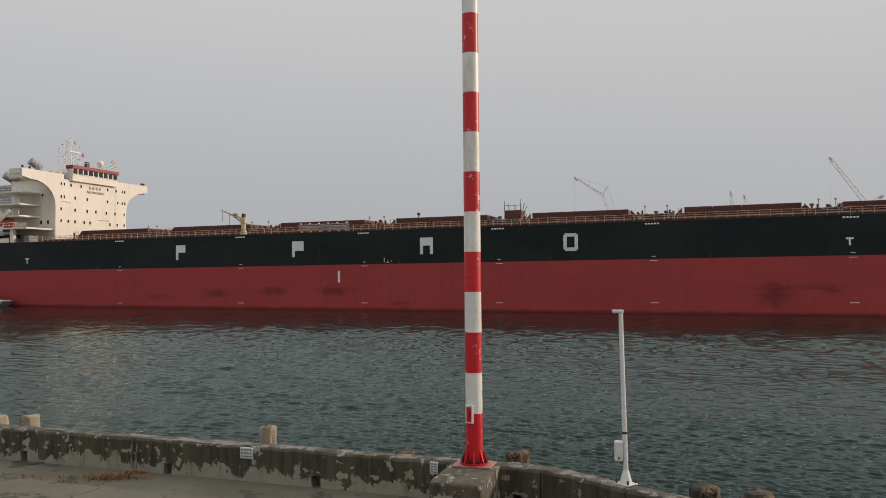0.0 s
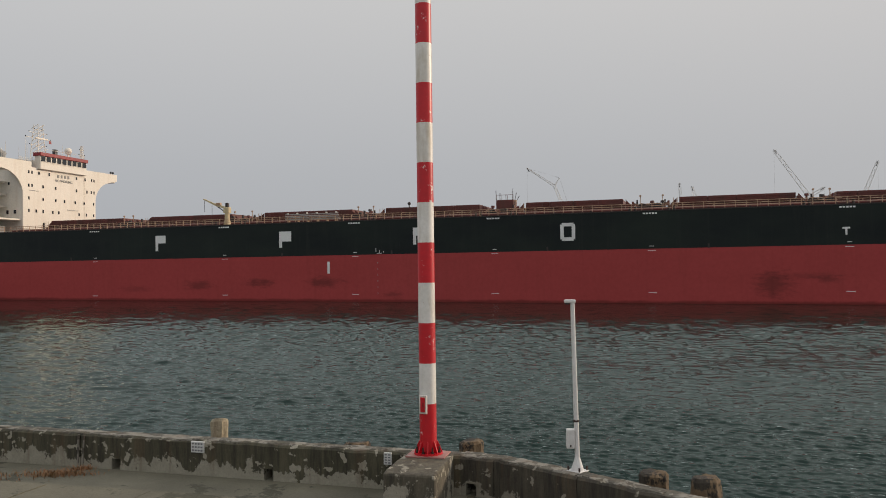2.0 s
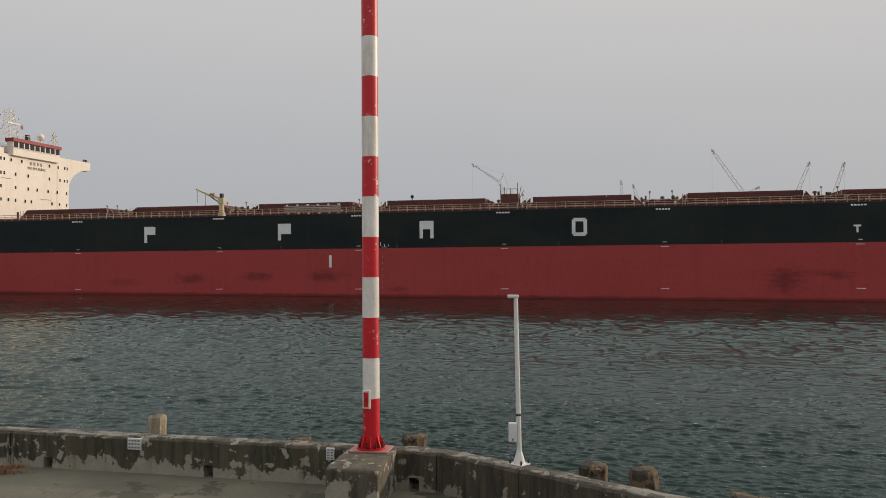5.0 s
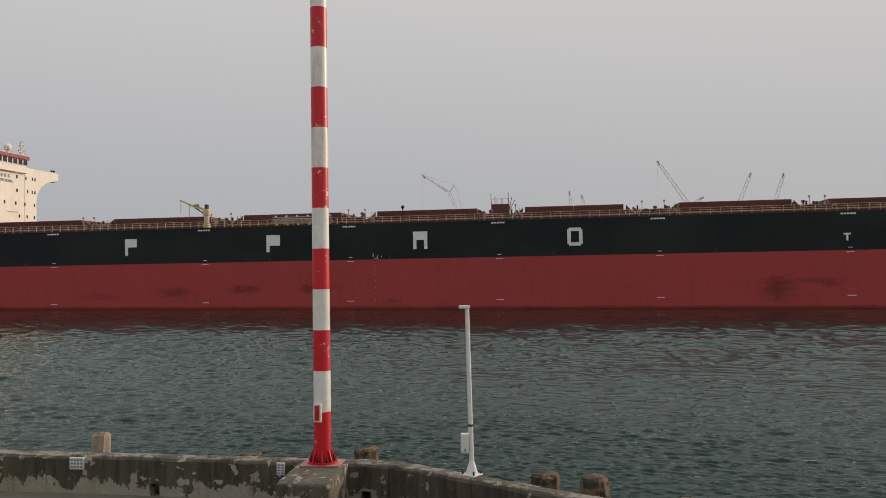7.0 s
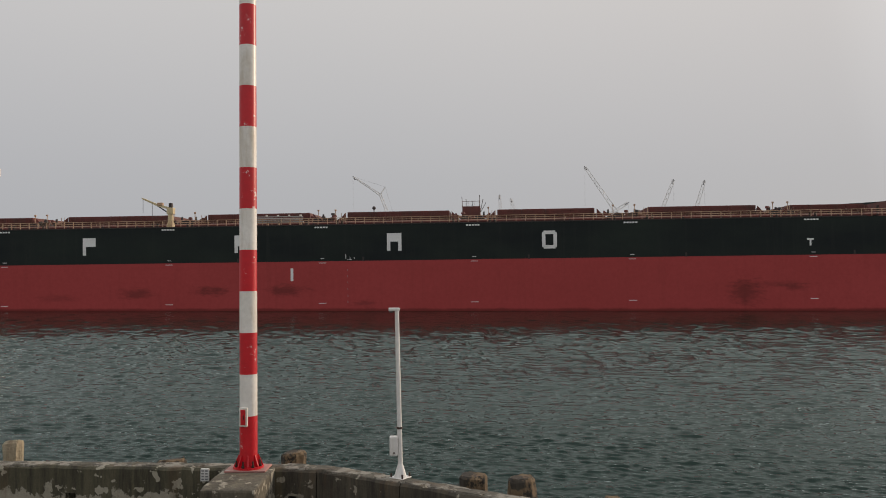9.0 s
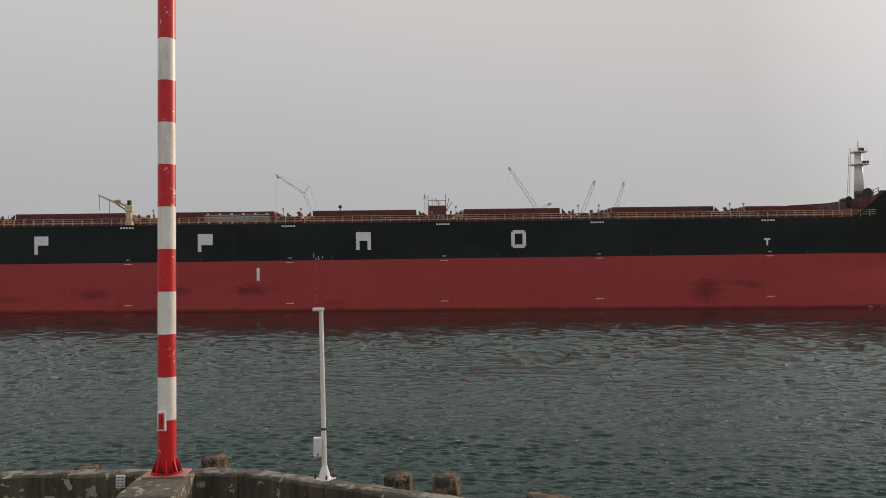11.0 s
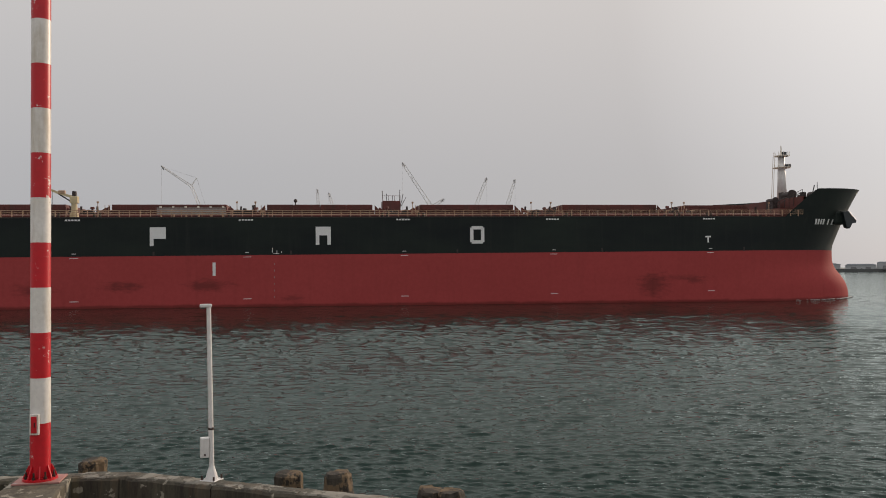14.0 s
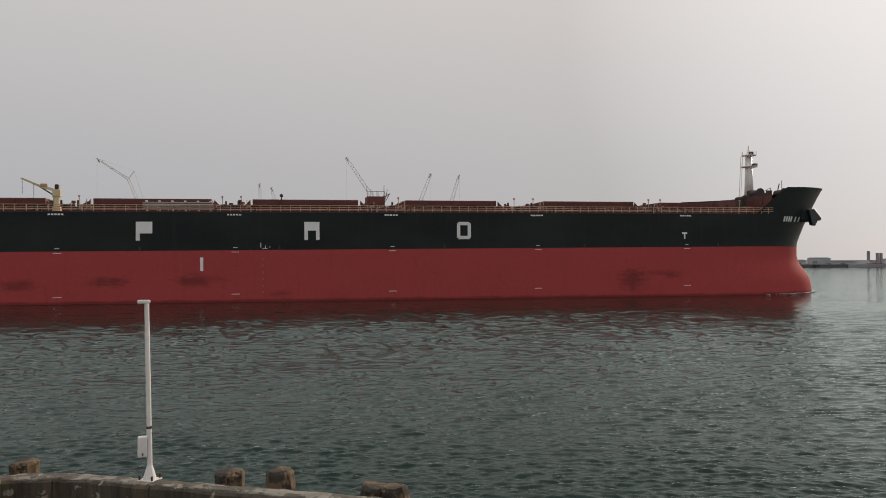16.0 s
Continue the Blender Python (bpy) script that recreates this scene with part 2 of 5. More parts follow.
M["floor"] = shader("quay_floor", (0.160, 0.148, 0.106), 0.9, second=(0.105, 0.098, 0.070), grain=2.2, bump=0.6, fine=26,
                    wear=((0.060, 0.058, 0.038), 1.3, 0.545))
M["revetment"] = shader("revetment", (0.12, 0.11, 0.09), 0.95, grain=1, bump=0.5)

sea = bpy.data.materials.new("harbour_water")
sea.use_nodes = True
nt = sea.node_tree
nt.nodes.remove(nt.nodes["Principled BSDF"])
depth = nt.nodes.new("ShaderNodeBsdfDiffuse")
sheet = node(nt, "ShaderNodeBsdfGlossy", Roughness=0.05, Color=(0.77, 0.845, 0.825, 1))
facing = node(nt, "ShaderNodeFresnel", IOR=1.27)
surface = nt.nodes.new("ShaderNodeMixShader")
nt.links.new(facing.outputs[0], surface.inputs[0])
nt.links.new(depth.outputs[0], surface.inputs[1])
nt.links.new(sheet.outputs[0], surface.inputs[2])
nt.links.new(surface.outputs[0], nt.nodes["Material Output"].inputs["Surface"])
tone = noise_of(nt, coords(nt, (0.02, 0.05, 1)), 1.0, 3)
nt.links.new(mixed(nt, tone, (0.003, 0.0155, 0.0115), (0.004, 0.0185, 0.0135)), depth.inputs["Color"])
last = None
for sc, stretch, dist in ((4.0, 0.3, 0.016), (9.0, 0.35, 0.011), (20.0, 0.4, 0.005)):
    bp = node(nt, "ShaderNodeBump", Strength=1.0, Distance=dist)
    nt.links.new(noise_of(nt, coords(nt, (stretch, 1, 1), (sc, 2 * sc, 0)), sc, 3, 0.55), bp.inputs["Height"])
    if last:
        nt.links.new(last, bp.inputs["Normal"])
    last = bp.outputs[0]
for n in (depth, sheet, facing):
    nt.links.new(last, n.inputs["Normal"])
M["sea"] = sea


# ---- building helpers ----
def mesh_of(name, bm, material, smooth=False):
    me = bpy.data.meshes.new(name)
    bmesh.ops.recalc_face_normals(bm, faces=bm.faces)
    bm.to_mesh(me)
    bm.free()
    me.materials.append(material)
    if smooth:
        me.polygons.foreach_set("use_smooth", [True] * len(me.polygons))
    return me


def part(name, bm, material, parent=None, label="", smooth=False):
    ob = new(name, mesh_of(name, bm, material, smooth))
    ob.parent = parent
    if label:
        tagged(ob, label)
    return ob


def share(name, me, parent, m, label=""):
    ob = new(name, me)
    ob.parent = parent
    ob.matrix_basis = m
    if label:
        tagged(ob, label)
    return ob


def thing(name, m, label, category, group=""):
    return tagged(put(new(name), m), label, category, group)


def put(ob, m):
    ob.matrix_basis = m
    return ob


def box(bm, x0, x1, y0, y1, z0, z1, bevel=0.0):
    m = Matrix.LocRotScale(((x0 + x1) / 2, (y0 + y1) / 2, (z0 + z1) / 2), None, (x1 - x0, y1 - y0, z1 - z0))
    made = bmesh.ops.create_cube(bm, size=1, matrix=m)["verts"]
    if bevel:
        edges = list({e for v in made for e in v.link_edges})
        bmesh.ops.bevel(bm, geom=edges, offset=bevel, segments=2, affect="EDGES", profile=0.5)
    return bm


def rod(bm, p0, p1, r0, r1=None, n=8, caps=True):
    p0, p1 = Vector(p0), Vector(p1)
    d = p1 - p0
    m = Matrix.Translation((p0 + p1) / 2) @ d.to_track_quat("Z", "Y").to_matrix().to_4x4()
    bmesh.ops.create_cone(bm, cap_ends=caps, segments=n, radius1=r0, radius2=r0 if r1 is None else r1, depth=d.length, matrix=m)
    return bm


def ball(bm, x, y, z, rx, ry=None, rz=None, n=12):
    bmesh.ops.create_uvsphere(bm, u_segments=n, v_segments=max(6, n // 2), radius=1,
                              matrix=Matrix.LocRotScale((x, y, z), None, (rx, ry or rx, rz or rx)))
    return bm


def prism(bm, outline, y0, y1, axes="xz"):
    """Extrudes an outline in the plane named by axes along the third axis."""
    def at(p, q):
        return {"xz": (p[0], q, p[1]), "yz": (q, p[0], p[1]), "xy": (p[0], p[1], q)}[axes]
    lo = [bm.verts.new(at(p, y0)) for p in outline]
    hi = [bm.verts.new(at(p, y1)) for p in outline]
    bm.faces.new(lo), bm.faces.new(hi[::-1])
    for i in range(len(lo)):
        j = (i + 1) % len(lo)
        bm.faces.new((lo[i], lo[j], hi[j], hi[i]))
    return bm


B = bmesh.new


# ---- water: one sheet to the horizon ----
HEADING = -19.83
EX = Vector((math.cos(radians(HEADING)), math.sin(radians(HEADING)), 0))
NX = Vector((-EX.y, EX.x, 0))


WAVES, STEEP = 64, 0.082


def build_water():
    """A fan of cells round the lookout, fine near and coarser with distance, heaved by wind waves of many lengths."""
    fan = [-180, -160, -140, -120, -100, -85, -72, -62, -56]
    fan = np.radians(np.concatenate([fan, np.arange(-52.0, 52.0, 0.105), [53, 56, 62, 72, 85, 100, 120, 140, 160, 180]]))
    reach = [9.0]
    while reach[-1] < 3800:
        d = reach[-1]
        reach.append(d * (1.0022 if d < 35 else 1.0028 if d < 140 else 1.02 if d < 400 else 1.08))
    reach = np.array(reach)
    aa, dd = np.meshgrid(fan, reach)
    uu, vv = dd * np.sin(aa), dd * np.cos(aa)
    zz = np.zeros_like(uu)
    rng = np.random.RandomState(4)
    cell = dd * np.where(dd < 35, 0.0022, 0.0028)
    gust = 0.78 + 0.34 * np.sin(0.055 * uu + 1.3 * np.sin(0.04 * vv)) * np.sin(0.075 * vv + 0.9 * np.sin(0.05 * uu + 1))
    gust += 0.16 * np.sin(0.31 * uu + 1.1 * np.sin(0.22 * vv)) * np.sin(0.42 * vv + 1.4 * np.sin(0.17 * uu))
    near = dd < 420
    un, vn, cn, gn = uu[near], vv[near], cell[near], gust[near]
    zn = np.zeros_like(un)
    dn = dd[near]
    ripple = np.interp(dn, [25, 50], [0.0084, 0.0112])
    calm = STEEP * np.interp(dn, [18, 60, 95, 125], [1.35, 1.05, 0.52, 0.28])
    for i in range(WAVES):
        wavelength = 0.11 * (2.6 / 0.11) ** (i / (WAVES - 1))
        turn = rng.normal(math.pi / 2 - 0.10, 0.36)
        k = 2 * math.pi / wavelength
        tall = 0.14 + np.exp(-np.log(wavelength / (ripple * dn)) ** 2 / 0.6)
        fade = np.clip(wavelength / (2.6 * cn) - 0.45, 0, 1)
        warp = 1.3 * np.sin((0.55 * un + 0.2 * vn) / wavelength + 1.7 * i) + 1.1 * np.sin((0.6 * vn - 0.15 * un) / wavelength + 2.3 * i)
        wave = np.sin(k * (un * math.cos(turn) + vn * math.sin(turn)) + rng.uniform(0, 6.28) + warp)
        zn += calm / k * tall * fade * (2 * ((wave + 1) / 2) ** 1.8 - 0.8)
    zz[near] = zn * gn
    m, n = uu.shape
    co = np.stack([uu, vv, zz], -1).reshape(-1, 3)
    idx = np.arange(n * m).reshape(m, n)
    quads = np.stack([idx[:-1, :-1], idx[1:, :-1], idx[1:, 1:], idx[:-1, 1:]], -1).reshape(-1, 4)[:, ::-1]
    me = bpy.data.meshes.new("water")
    me.vertices.add(len(co))
    me.vertices.foreach_set("co", co.ravel())
    me.loops.add(quads.size)
    me.loops.foreach_set("vertex_index", quads.ravel())
    me.polygons.add(len(quads))
    me.polygons.foreach_set("loop_start", np.arange(0, quads.size, 4))
    me.update(calc_edges=True)
    me.materials.append(M["sea"])
    me.polygons.foreach_set("use_smooth", [True] * len(me.polygons))
    ob = new("water", me)
    ob.matrix_basis = pose(0, 0, 0, 0, 0, HEADING)
    return tagged(ob, "dark green rippled harbour water under grey sky", "water", kind="structure")


water = build_water()

# ---- quay and seawall ----
TOP, FLOOR = EYE - 2.60, EYE - 3.12
WALL_LEFT = [(-46.0, 28.6), (-20.0, 18.65), (-7.82, 14.16), (-2.44, 12.34), (0.95, 11.14)]
WALL_RIGHT = [(0.95, 11.14), (1.50, 10.86), (2.27, 10.01), (4.07, 7.98), (10.5, 0.72), (20, -10)]


def build_quay():
    edge = [(x, y - 0.06) for x, y in WALL_LEFT + WALL_RIGHT[1:]]
    outline = edge + [(20, -60), (-46, -60)]
    quay = tagged(part("ground", prism(B(), outline, -4.0, FLOOR, "xy"), M["floor"]), "stained grey concrete quay floor",
                  "ground", kind="structure")
    # cast paving slabs, a little proud of the gutter along the wall, with open joints
    bm = B()
    run = [(-14.0, 14.9), (-6.95, 12.42), (-5.0, 11.75), (-3.4, 11.30), (-2.15, 10.86), (-0.9, 10.45)]
    for (x0, y0), (x1, y1) in zip(run, run[1:]):
        for back, deep in ((0.0, 2.4), (2.43, 2.4), (4.86, 4.0)):
            q = [(x0 - back * 0.35 + 0.012, y0 - back), (x1 - back * 0.35 - 0.012, y1 - back),
                 (x1 - (back + deep) * 0.35 - 0.012, y1 - back - deep), (x0 - (back + deep) * 0.35 + 0.012, y0 - back - deep)]
            prism(bm, q, FLOOR - 0.02, FLOOR + 0.045 + 0.008 * math.sin(x0 * 7 + back), "xy")
    tagged(part("pavement", bm, M["floor"]), "low worn concrete paving slabs along the quay", "pavement", kind="structure")
    # sloping revetment outside the wall
    bm = B()
    run = WALL_LEFT + WALL_RIGHT[1:]
    rows = []
    for off, z in ((-0.1, TOP - 0.9), (0.6, TOP - 1.1), (6.5, -1.6)):
        row = []
        for i, (x, y) in enumerate(run):
            a, c = run[max(i - 1, 0)], run[min(i + 1, len(run) - 1)]
            d = Vector((c[0] - a[0], c[1] - a[1])).normalized()
            row.append(bm.verts.new((x - d.y * off, y + d.x * off, z)))
        rows.append(row)
    for r0, r1 in zip(rows, rows[1:]):
        for i in range(len(run) - 1):
            bm.faces.new((r0[i], r0[i + 1], r1[i + 1], r1[i]))
    tagged(part("revetment", bm, M["revetment"]), "dark sloping stone revetment below the seawall", "revetment", kind="structure")


build_quay()


def along(run, s):
    """The point at s metres along a run of corners, with its direction."""
    for (x0, y0), (x1, y1) in zip(run, run[1:]):
        d = Vector((x1 - x0, y1 - y0))
        if s <= d.length or (x1, y1) == run[-1]:
            u = d.normalized()
            return Vector((x0, y0)) + u * s, u
        s -= d.length


def length(run):
    return sum(math.dist(a, b) for a, b in zip(run, run[1:]))


def sweep(bm, run, s0, s1, low, high, inner, outer, seed, rough=0.012, step=0.09):
    """A weathered strip of wall between s0 and s1: the inner face is inner metres from the run, rounded at its arrises."""
    n = max(2, int((s1 - s0) / step))
    rings = []
    for i in range(n + 1):
        s = s0 + (s1 - s0) * i / n
        p, u = along(run, s)
        nrm = Vector((-u.y, u.x))
        ring = []
        for off, z, loose in ((-inner, low, 0.2), (-inner, low + (high - low) * 0.5, 1), (-inner, high - 0.03, 1.2),
                              (-inner + 0.03, high, 1.3), ((outer - inner) / 2, high + 0.004, 0.6), (outer, high, 0.7), (outer, low, 0)):
            w = noise.noise(Vector((s * 3.1 + seed, off * 5, z * 4))) + 0.6 * noise.noise(Vector((s * 11 + seed, off * 9, z * 9)))
            q = p + nrm * (off + w * rough * loose * 0.6)
            ring.append(bm.verts.new((q.x, q.y, z + w * rough * loose * (0 if z == low else 1))))
        rings.append(ring)
    for a, c in zip(rings, rings[1:]):
        for j in range(len(a)):
            k = (j + 1) % len(a)
            bm.faces.new((a[j], a[k], c[k], c[j]))
    bm.faces.new(rings[0]), bm.faces.new(rings[-1][::-1])


def build_wall(name, run, holes, joints, seed, label, material):
    """Seawall as cast lengths between joints; drain holes pierce its foot. The mesh's zero height is the quay floor."""
    root = tagged(new(name), label, "seawall", kind="structure")
    root.location = (0, 0, FLOOR)
    cuts = sorted([0.0, *joints, length(run)])
    H = TOP - FLOOR
    for s0, s1 in zip(cuts, cuts[1:]):
        bm = B()
        stops = [s0 + 0.006]
        for h in holes:
            if s0 < h < s1:
                sweep(bm, run, stops[-1], h - 0.075, -0.05, H, 0.27, -0.01, seed)
                sweep(bm, run, h - 0.075, h + 0.075, 0.17, H, 0.27, -0.01, seed)
                sweep(bm, run, h - 0.075, h + 0.075, -0.05, 0.17, 0.05, -0.01, seed)
                stops.append(h + 0.075)
        sweep(bm, run, stops[-1], s1 - 0.006, -0.05, H, 0.27, -0.01, seed)
        part("wall_panel", bm, M[material], root)
    # worn coping, broken away in places
    rng = random.Random(seed)
    s = 0.0
    while s < length(run) - 0.5:
        w = min(rng.uniform(0.8, 2.4), length(run) - s)
        bm = B()
        sweep(bm, run, s + 0.004, s + w - 0.004, H - 0.02, H + rng.uniform(0.006, 0.014), 0.235 + rng.uniform(-0.03, 0.02), 0.0, seed + s, 0.018, 0.06)
        part("coping", bm, M["cap"], root, "pale chipped coping")
        s += w
    return root


def toward(run, az):
    """Distance along a run at which a bearing from the lookout crosses it."""
    best = min(np.arange(0, length(run), 0.01), key=lambda s: abs(math.atan2(*along(run, s)[0]) - radians(az)))
    return float(best)


sL = lambda az: toward(WALL_LEFT, az)
sR = lambda az: toward(WALL_RIGHT, az)
build_wall("wall_north", WALL_LEFT, [sL(-33.0), sL(-26.9), sL(-18.3), sL(-8.45)], [sL(-31.5), sL(-20.4)], 3.0,
           "low weathered concrete seawall with peeling dark skin", "wall")
build_wall("wall_east", WALL_RIGHT, [sR(5.75)], [sR(7.35), sR(13.6), sR(24.0)], 11.0,
           "low angled concrete seawall with rusty run-off stains", "wall_stained")


# paired sealant strips over the open joint
for d in (-0.045, 0.04):
    p, u = along(WALL_LEFT, sL(-20.4) + d)
    q = p - Vector((-u.y, u.x)) * 0.275
    bm = B()
    box(bm, -0.016, 0.016, -0.012, 0.012, 0.06, TOP - FLOOR - 0.01, 0.006)
    ob = put(part("joint_strip", bm, M["cap"]), pose(q.x, q.y, FLOOR, 0, 2.5 * (d > 0) + 1.5, math.degrees(math.atan2(u.y, u.x))))
    tagged(ob, "pale sealant strip on the seawall joint", "joint strip", kind="structure")


# ---- pedestal and striped pole ----
def build_pedestal():
    root = thing("pedestal", pose(0.305, 10.60, FLOOR, 0, 0, -17.0), "stained concrete pedestal block built against the seawall", "pedestal")
    h = TOP - FLOOR + 0.015
    bm = B()
    box(bm, -0.34, 0.34, -0.60, 0.60, -0.02, h, 0.03)
    bmesh.ops.subdivide_edges(bm, edges=bm.edges[:], cuts=5, use_grid_fill=True)
    for v in bm.verts:
        w = noise.noise(v.co * 4) * 0.012 + noise.noise(v.co * 13) * 0.006
        v.co += Vector((v.co.x, v.co.y, 0)).normalized() * w
        v.co.z += w * 0.4 - 0.05 * max(0.0, (-v.co.y - 0.25)) * (v.co.z > 0.4)
    part("block", bm, M["block"], root)
    return root


build_pedestal()


def build_pole():
    x, y = 0.42, 10.97
    z0 = TOP + 0.02
    root = thing("striped_pole", pose(x, y, z0, 0, -0.3, 0) @ pose(0, 0, 0, 0, 0, -17), "tall red and white banded steel signal pole on a bolted base", "pole")
    R = 0.1165
    bm = box(B(), -0.27, 0.27, -0.21, 0.19, -0.005, 0.018, 0.006)
    part("grout_pad", bm, M["pink"], root, "chipped pinkish painted grout pad")
    bm = rod(B(), (0, 0, 0.018), (0, 0, 0.042), 0.20, n=28)
    part("base_plate", bm, M["red_band"], root)
    gusset = mesh_of("gusset", prism(B(), [(R - 0.01, 0.03), (0.19, 0.03), (0.185, 0.06), (R + 0.012, 0.19), (R - 0.01, 0.19)], -0.007, 0.007), M["red_band"])
    bolt = mesh_of("bolt", rod(rod(B(), (0, 0, 0), (0, 0, 0.085), 0.011, n=8), (0, 0, 0.0), (0, 0, 0.028), 0.021, n=6), M["bolt"])
    for i in range(8):
        share("gusset", gusset, root, pose(0, 0, 0, 0, 0, 45 * i + 12))
        a = radians(45 * i + 34)
        share("bolt", bolt, root, pose(0.165 * math.cos(a), 0.165 * math.sin(a), 0.042))
    edges = [0.042, 0.704]
    while edges[-1] < 8.9:
        edges.append(edges[-1] + 0.5505)
    for i, (a, c) in enumerate(zip(edges, edges[1:])):
        bm = rod(B(), (0, 0, a), (0, 0, c), R - 0.0004 * i, R - 0.0004 * (i + 1), n=32, caps=False)
        part("band", bm, M["red_band" if i % 2 == 0 else "white_band"], root, "red painted band" if i % 2 == 0 else "weathered white band", True)
    top = edges[-1]
    part("cap", ball(B(), 0, 0, top, R - 0.012, R - 0.012, 0.05, 20), M["white_band"], root)
    # inspection hatch: framed box on the side facing the quay
    a = radians(-100)
    m = pose(0.095 * math.cos(a) - 0.012, 0.095 * math.sin(a), 0.70, 0, 0, -10)
    bm = B()
    box(bm, -0.055, 0.055, -0.045, 0.02, -0.125, 0.125, 0.008)
    hatch = part("inspection_box", bm, M["white_band"], root, "small white framed inspection box")
    hatch.matrix_basis = m
    part("box_door", box(B(), -0.034, 0.034, -0.053, -0.043, -0.10, 0.10, 0.004), M["red_band"], hatch, "recessed red door")
    part("latch", box(B(), 0.006, 0.016, -0.062, -0.05, -0.03, 0.03, 0.003), M["bolt"], hatch)
    return root


build_pole()


def build_lamp_post():
    root = thing("lamp_post", pose(2.262, 9.985, TOP, 0, 0, -48), "slim white steel post with a small light and switch box", "lamp post")
    part("base_plate", box(B(), -0.105, 0.105, -0.10, 0.10, 0.0, 0.018, 0.004), M["white"], root)
    bm = B()
    for i in range(3):
        rod(bm, (0, 0, 0.018 + i * 0.055), (0, 0, 0.018 + (i + 1) * 0.055), 0.082 - i * 0.017, 0.065 - i * 0.017, n=16)
    part("foot", bm, M["white"], root, "flared foot")
    bolt = mesh_of("bolt", rod(B(), (0, 0, 0), (0, 0, 0.05), 0.012, n=6), M["bolt"])
    for sx in (-0.085, 0.085):
        for sy in (-0.08, 0.08):
            share("bolt", bolt, root, pose(sx, sy, 0.018))
    lean = Vector((-0.034, -0.024, 0))
    part("tube", rod(B(), (0, 0, 0.16), lean + Vector((0, 0, 2.14)), 0.031, 0.027, n=18, caps=False), M["white"], root, smooth=True)
    part("clamp", rod(B(), (-0.011, 0, 0.62), (-0.012, 0, 0.65), 0.037, n=18), M["bolt"], root, "dark pipe clamp")
    bx = part("switch_box", box(B(), -0.052, 0.052, -0.045, 0.045, -0.122, 0.122, 0.012), M["white"], root, "white switch box strapped to the post")
    bx.matrix_basis = pose(-0.068, -0.050, 0.41, 0, 0, 40)
    part("lock", box(B(), -0.008, 0.008, -0.056, -0.043, -0.095, -0.07, 0.002), M["bolt"], bx)
    head = part("light_head", box(B(), -0.105, 0.038, -0.032, 0.032, -0.026, 0.018, 0.012), M["white"], root, "small hooded light")
    head.matrix_basis = pose(-0.034, -0.024, 2.147, 0, 0, 42)
    part("lens", box(B(), -0.095, -0.045, -0.025, 0.025, -0.044, -0.029, 0.004), M["dark"], head)
    return root


build_lamp_post()


def build_sign(az, z, w, h, run, cols, rows, label):
    p, u = along(run, toward(run, az))
    nrm = Vector((-u.y, u.x))
    q = p - nrm * 0.283
    root = thing("wall_sign", pose(q.x, q.y, z, 0, 0, math.degrees(math.atan2(u.y, u.x))), label, "sign", "signs on the seawall")
    part("plate", box(B(), -w / 2, w / 2, -0.012, 0.02, -h / 2, h / 2, 0.003), M["sign"], root)
    ch = mesh_of("print_bar", box(B(), -w / cols * 0.30, w / cols * 0.30, -0.0155, -0.010, -h / rows * 0.22, h / rows * 0.22), M["sign_ink"])
    for i in range(cols):
        for j in range(rows):
            share("print_bar", ch, root, pose((i + 0.5 - cols / 2) * w / cols * 0.9, 0, (j + 0.5 - rows / 2) * h / rows * 0.9))


build_sign(-13.12, TOP - 0.09, 0.215, 0.165, WALL_LEFT, 4, 3, "small white sign plate with three rows of dark print")
build_sign(-0.22, TOP - 0.085, 0.115, 0.165, WALL_LEFT, 2, 4, "small narrow white sign plate with dark print")


# ---- concrete armour units behind the wall ----
def build_armour(az, dist, top, width, seed, tilt=0.0, pale=False):
    a = radians(az)
    x, y = dist * math.sin(a), dist * math.cos(a)
    z = EYE + top
    r = width / 2
    reach = 0.95
    bm = B()
    arms = [Vector((0, 0, 1))] + [Vector((math.cos(t) * 0.94, math.sin(t) * 0.94, -0.34)) for t in (0.4, 2.5, 4.6)]
    for d in arms:
        rod(bm, d * 0.02, d * (reach - 0.035), r * 1.4, r * 1.04, n=8)
        rod(bm, d * (reach - 0.035), d * reach, r * 1.04, r * 0.90, n=8)
    bmesh.ops.subdivide_edges(bm, edges=bm.edges[:], cuts=3, use_grid_fill=True)
    for v in bm.verts:
        k = v.co * 5 + Vector((seed, seed * 2, 0))
        v.co += Vector((noise.noise(k), noise.noise(k + Vector((9, 0, 0))), noise.noise(k + Vector((0, 9, 0))))) * (0.055 if pale else 0.030)
        k = v.co * 17 + Vector((seed, 0, 0))
        v.co += Vector((noise.noise(k), noise.noise(k + Vector((9, 0, 0))), noise.noise(k + Vector((0, 9, 0))))) * 0.014
    ob = part("armour_unit", bm, M["pale_armour" if pale else "armour"])
    ob.matrix_basis = pose(x, y, z - reach, tilt, tilt * 0.6, seed * 37)
    return tagged(ob, "pale pitted concrete armour unit behind the seawall" if pale else "rough brown weathered concrete armour unit behind the seawall", "armour unit", "armour units")


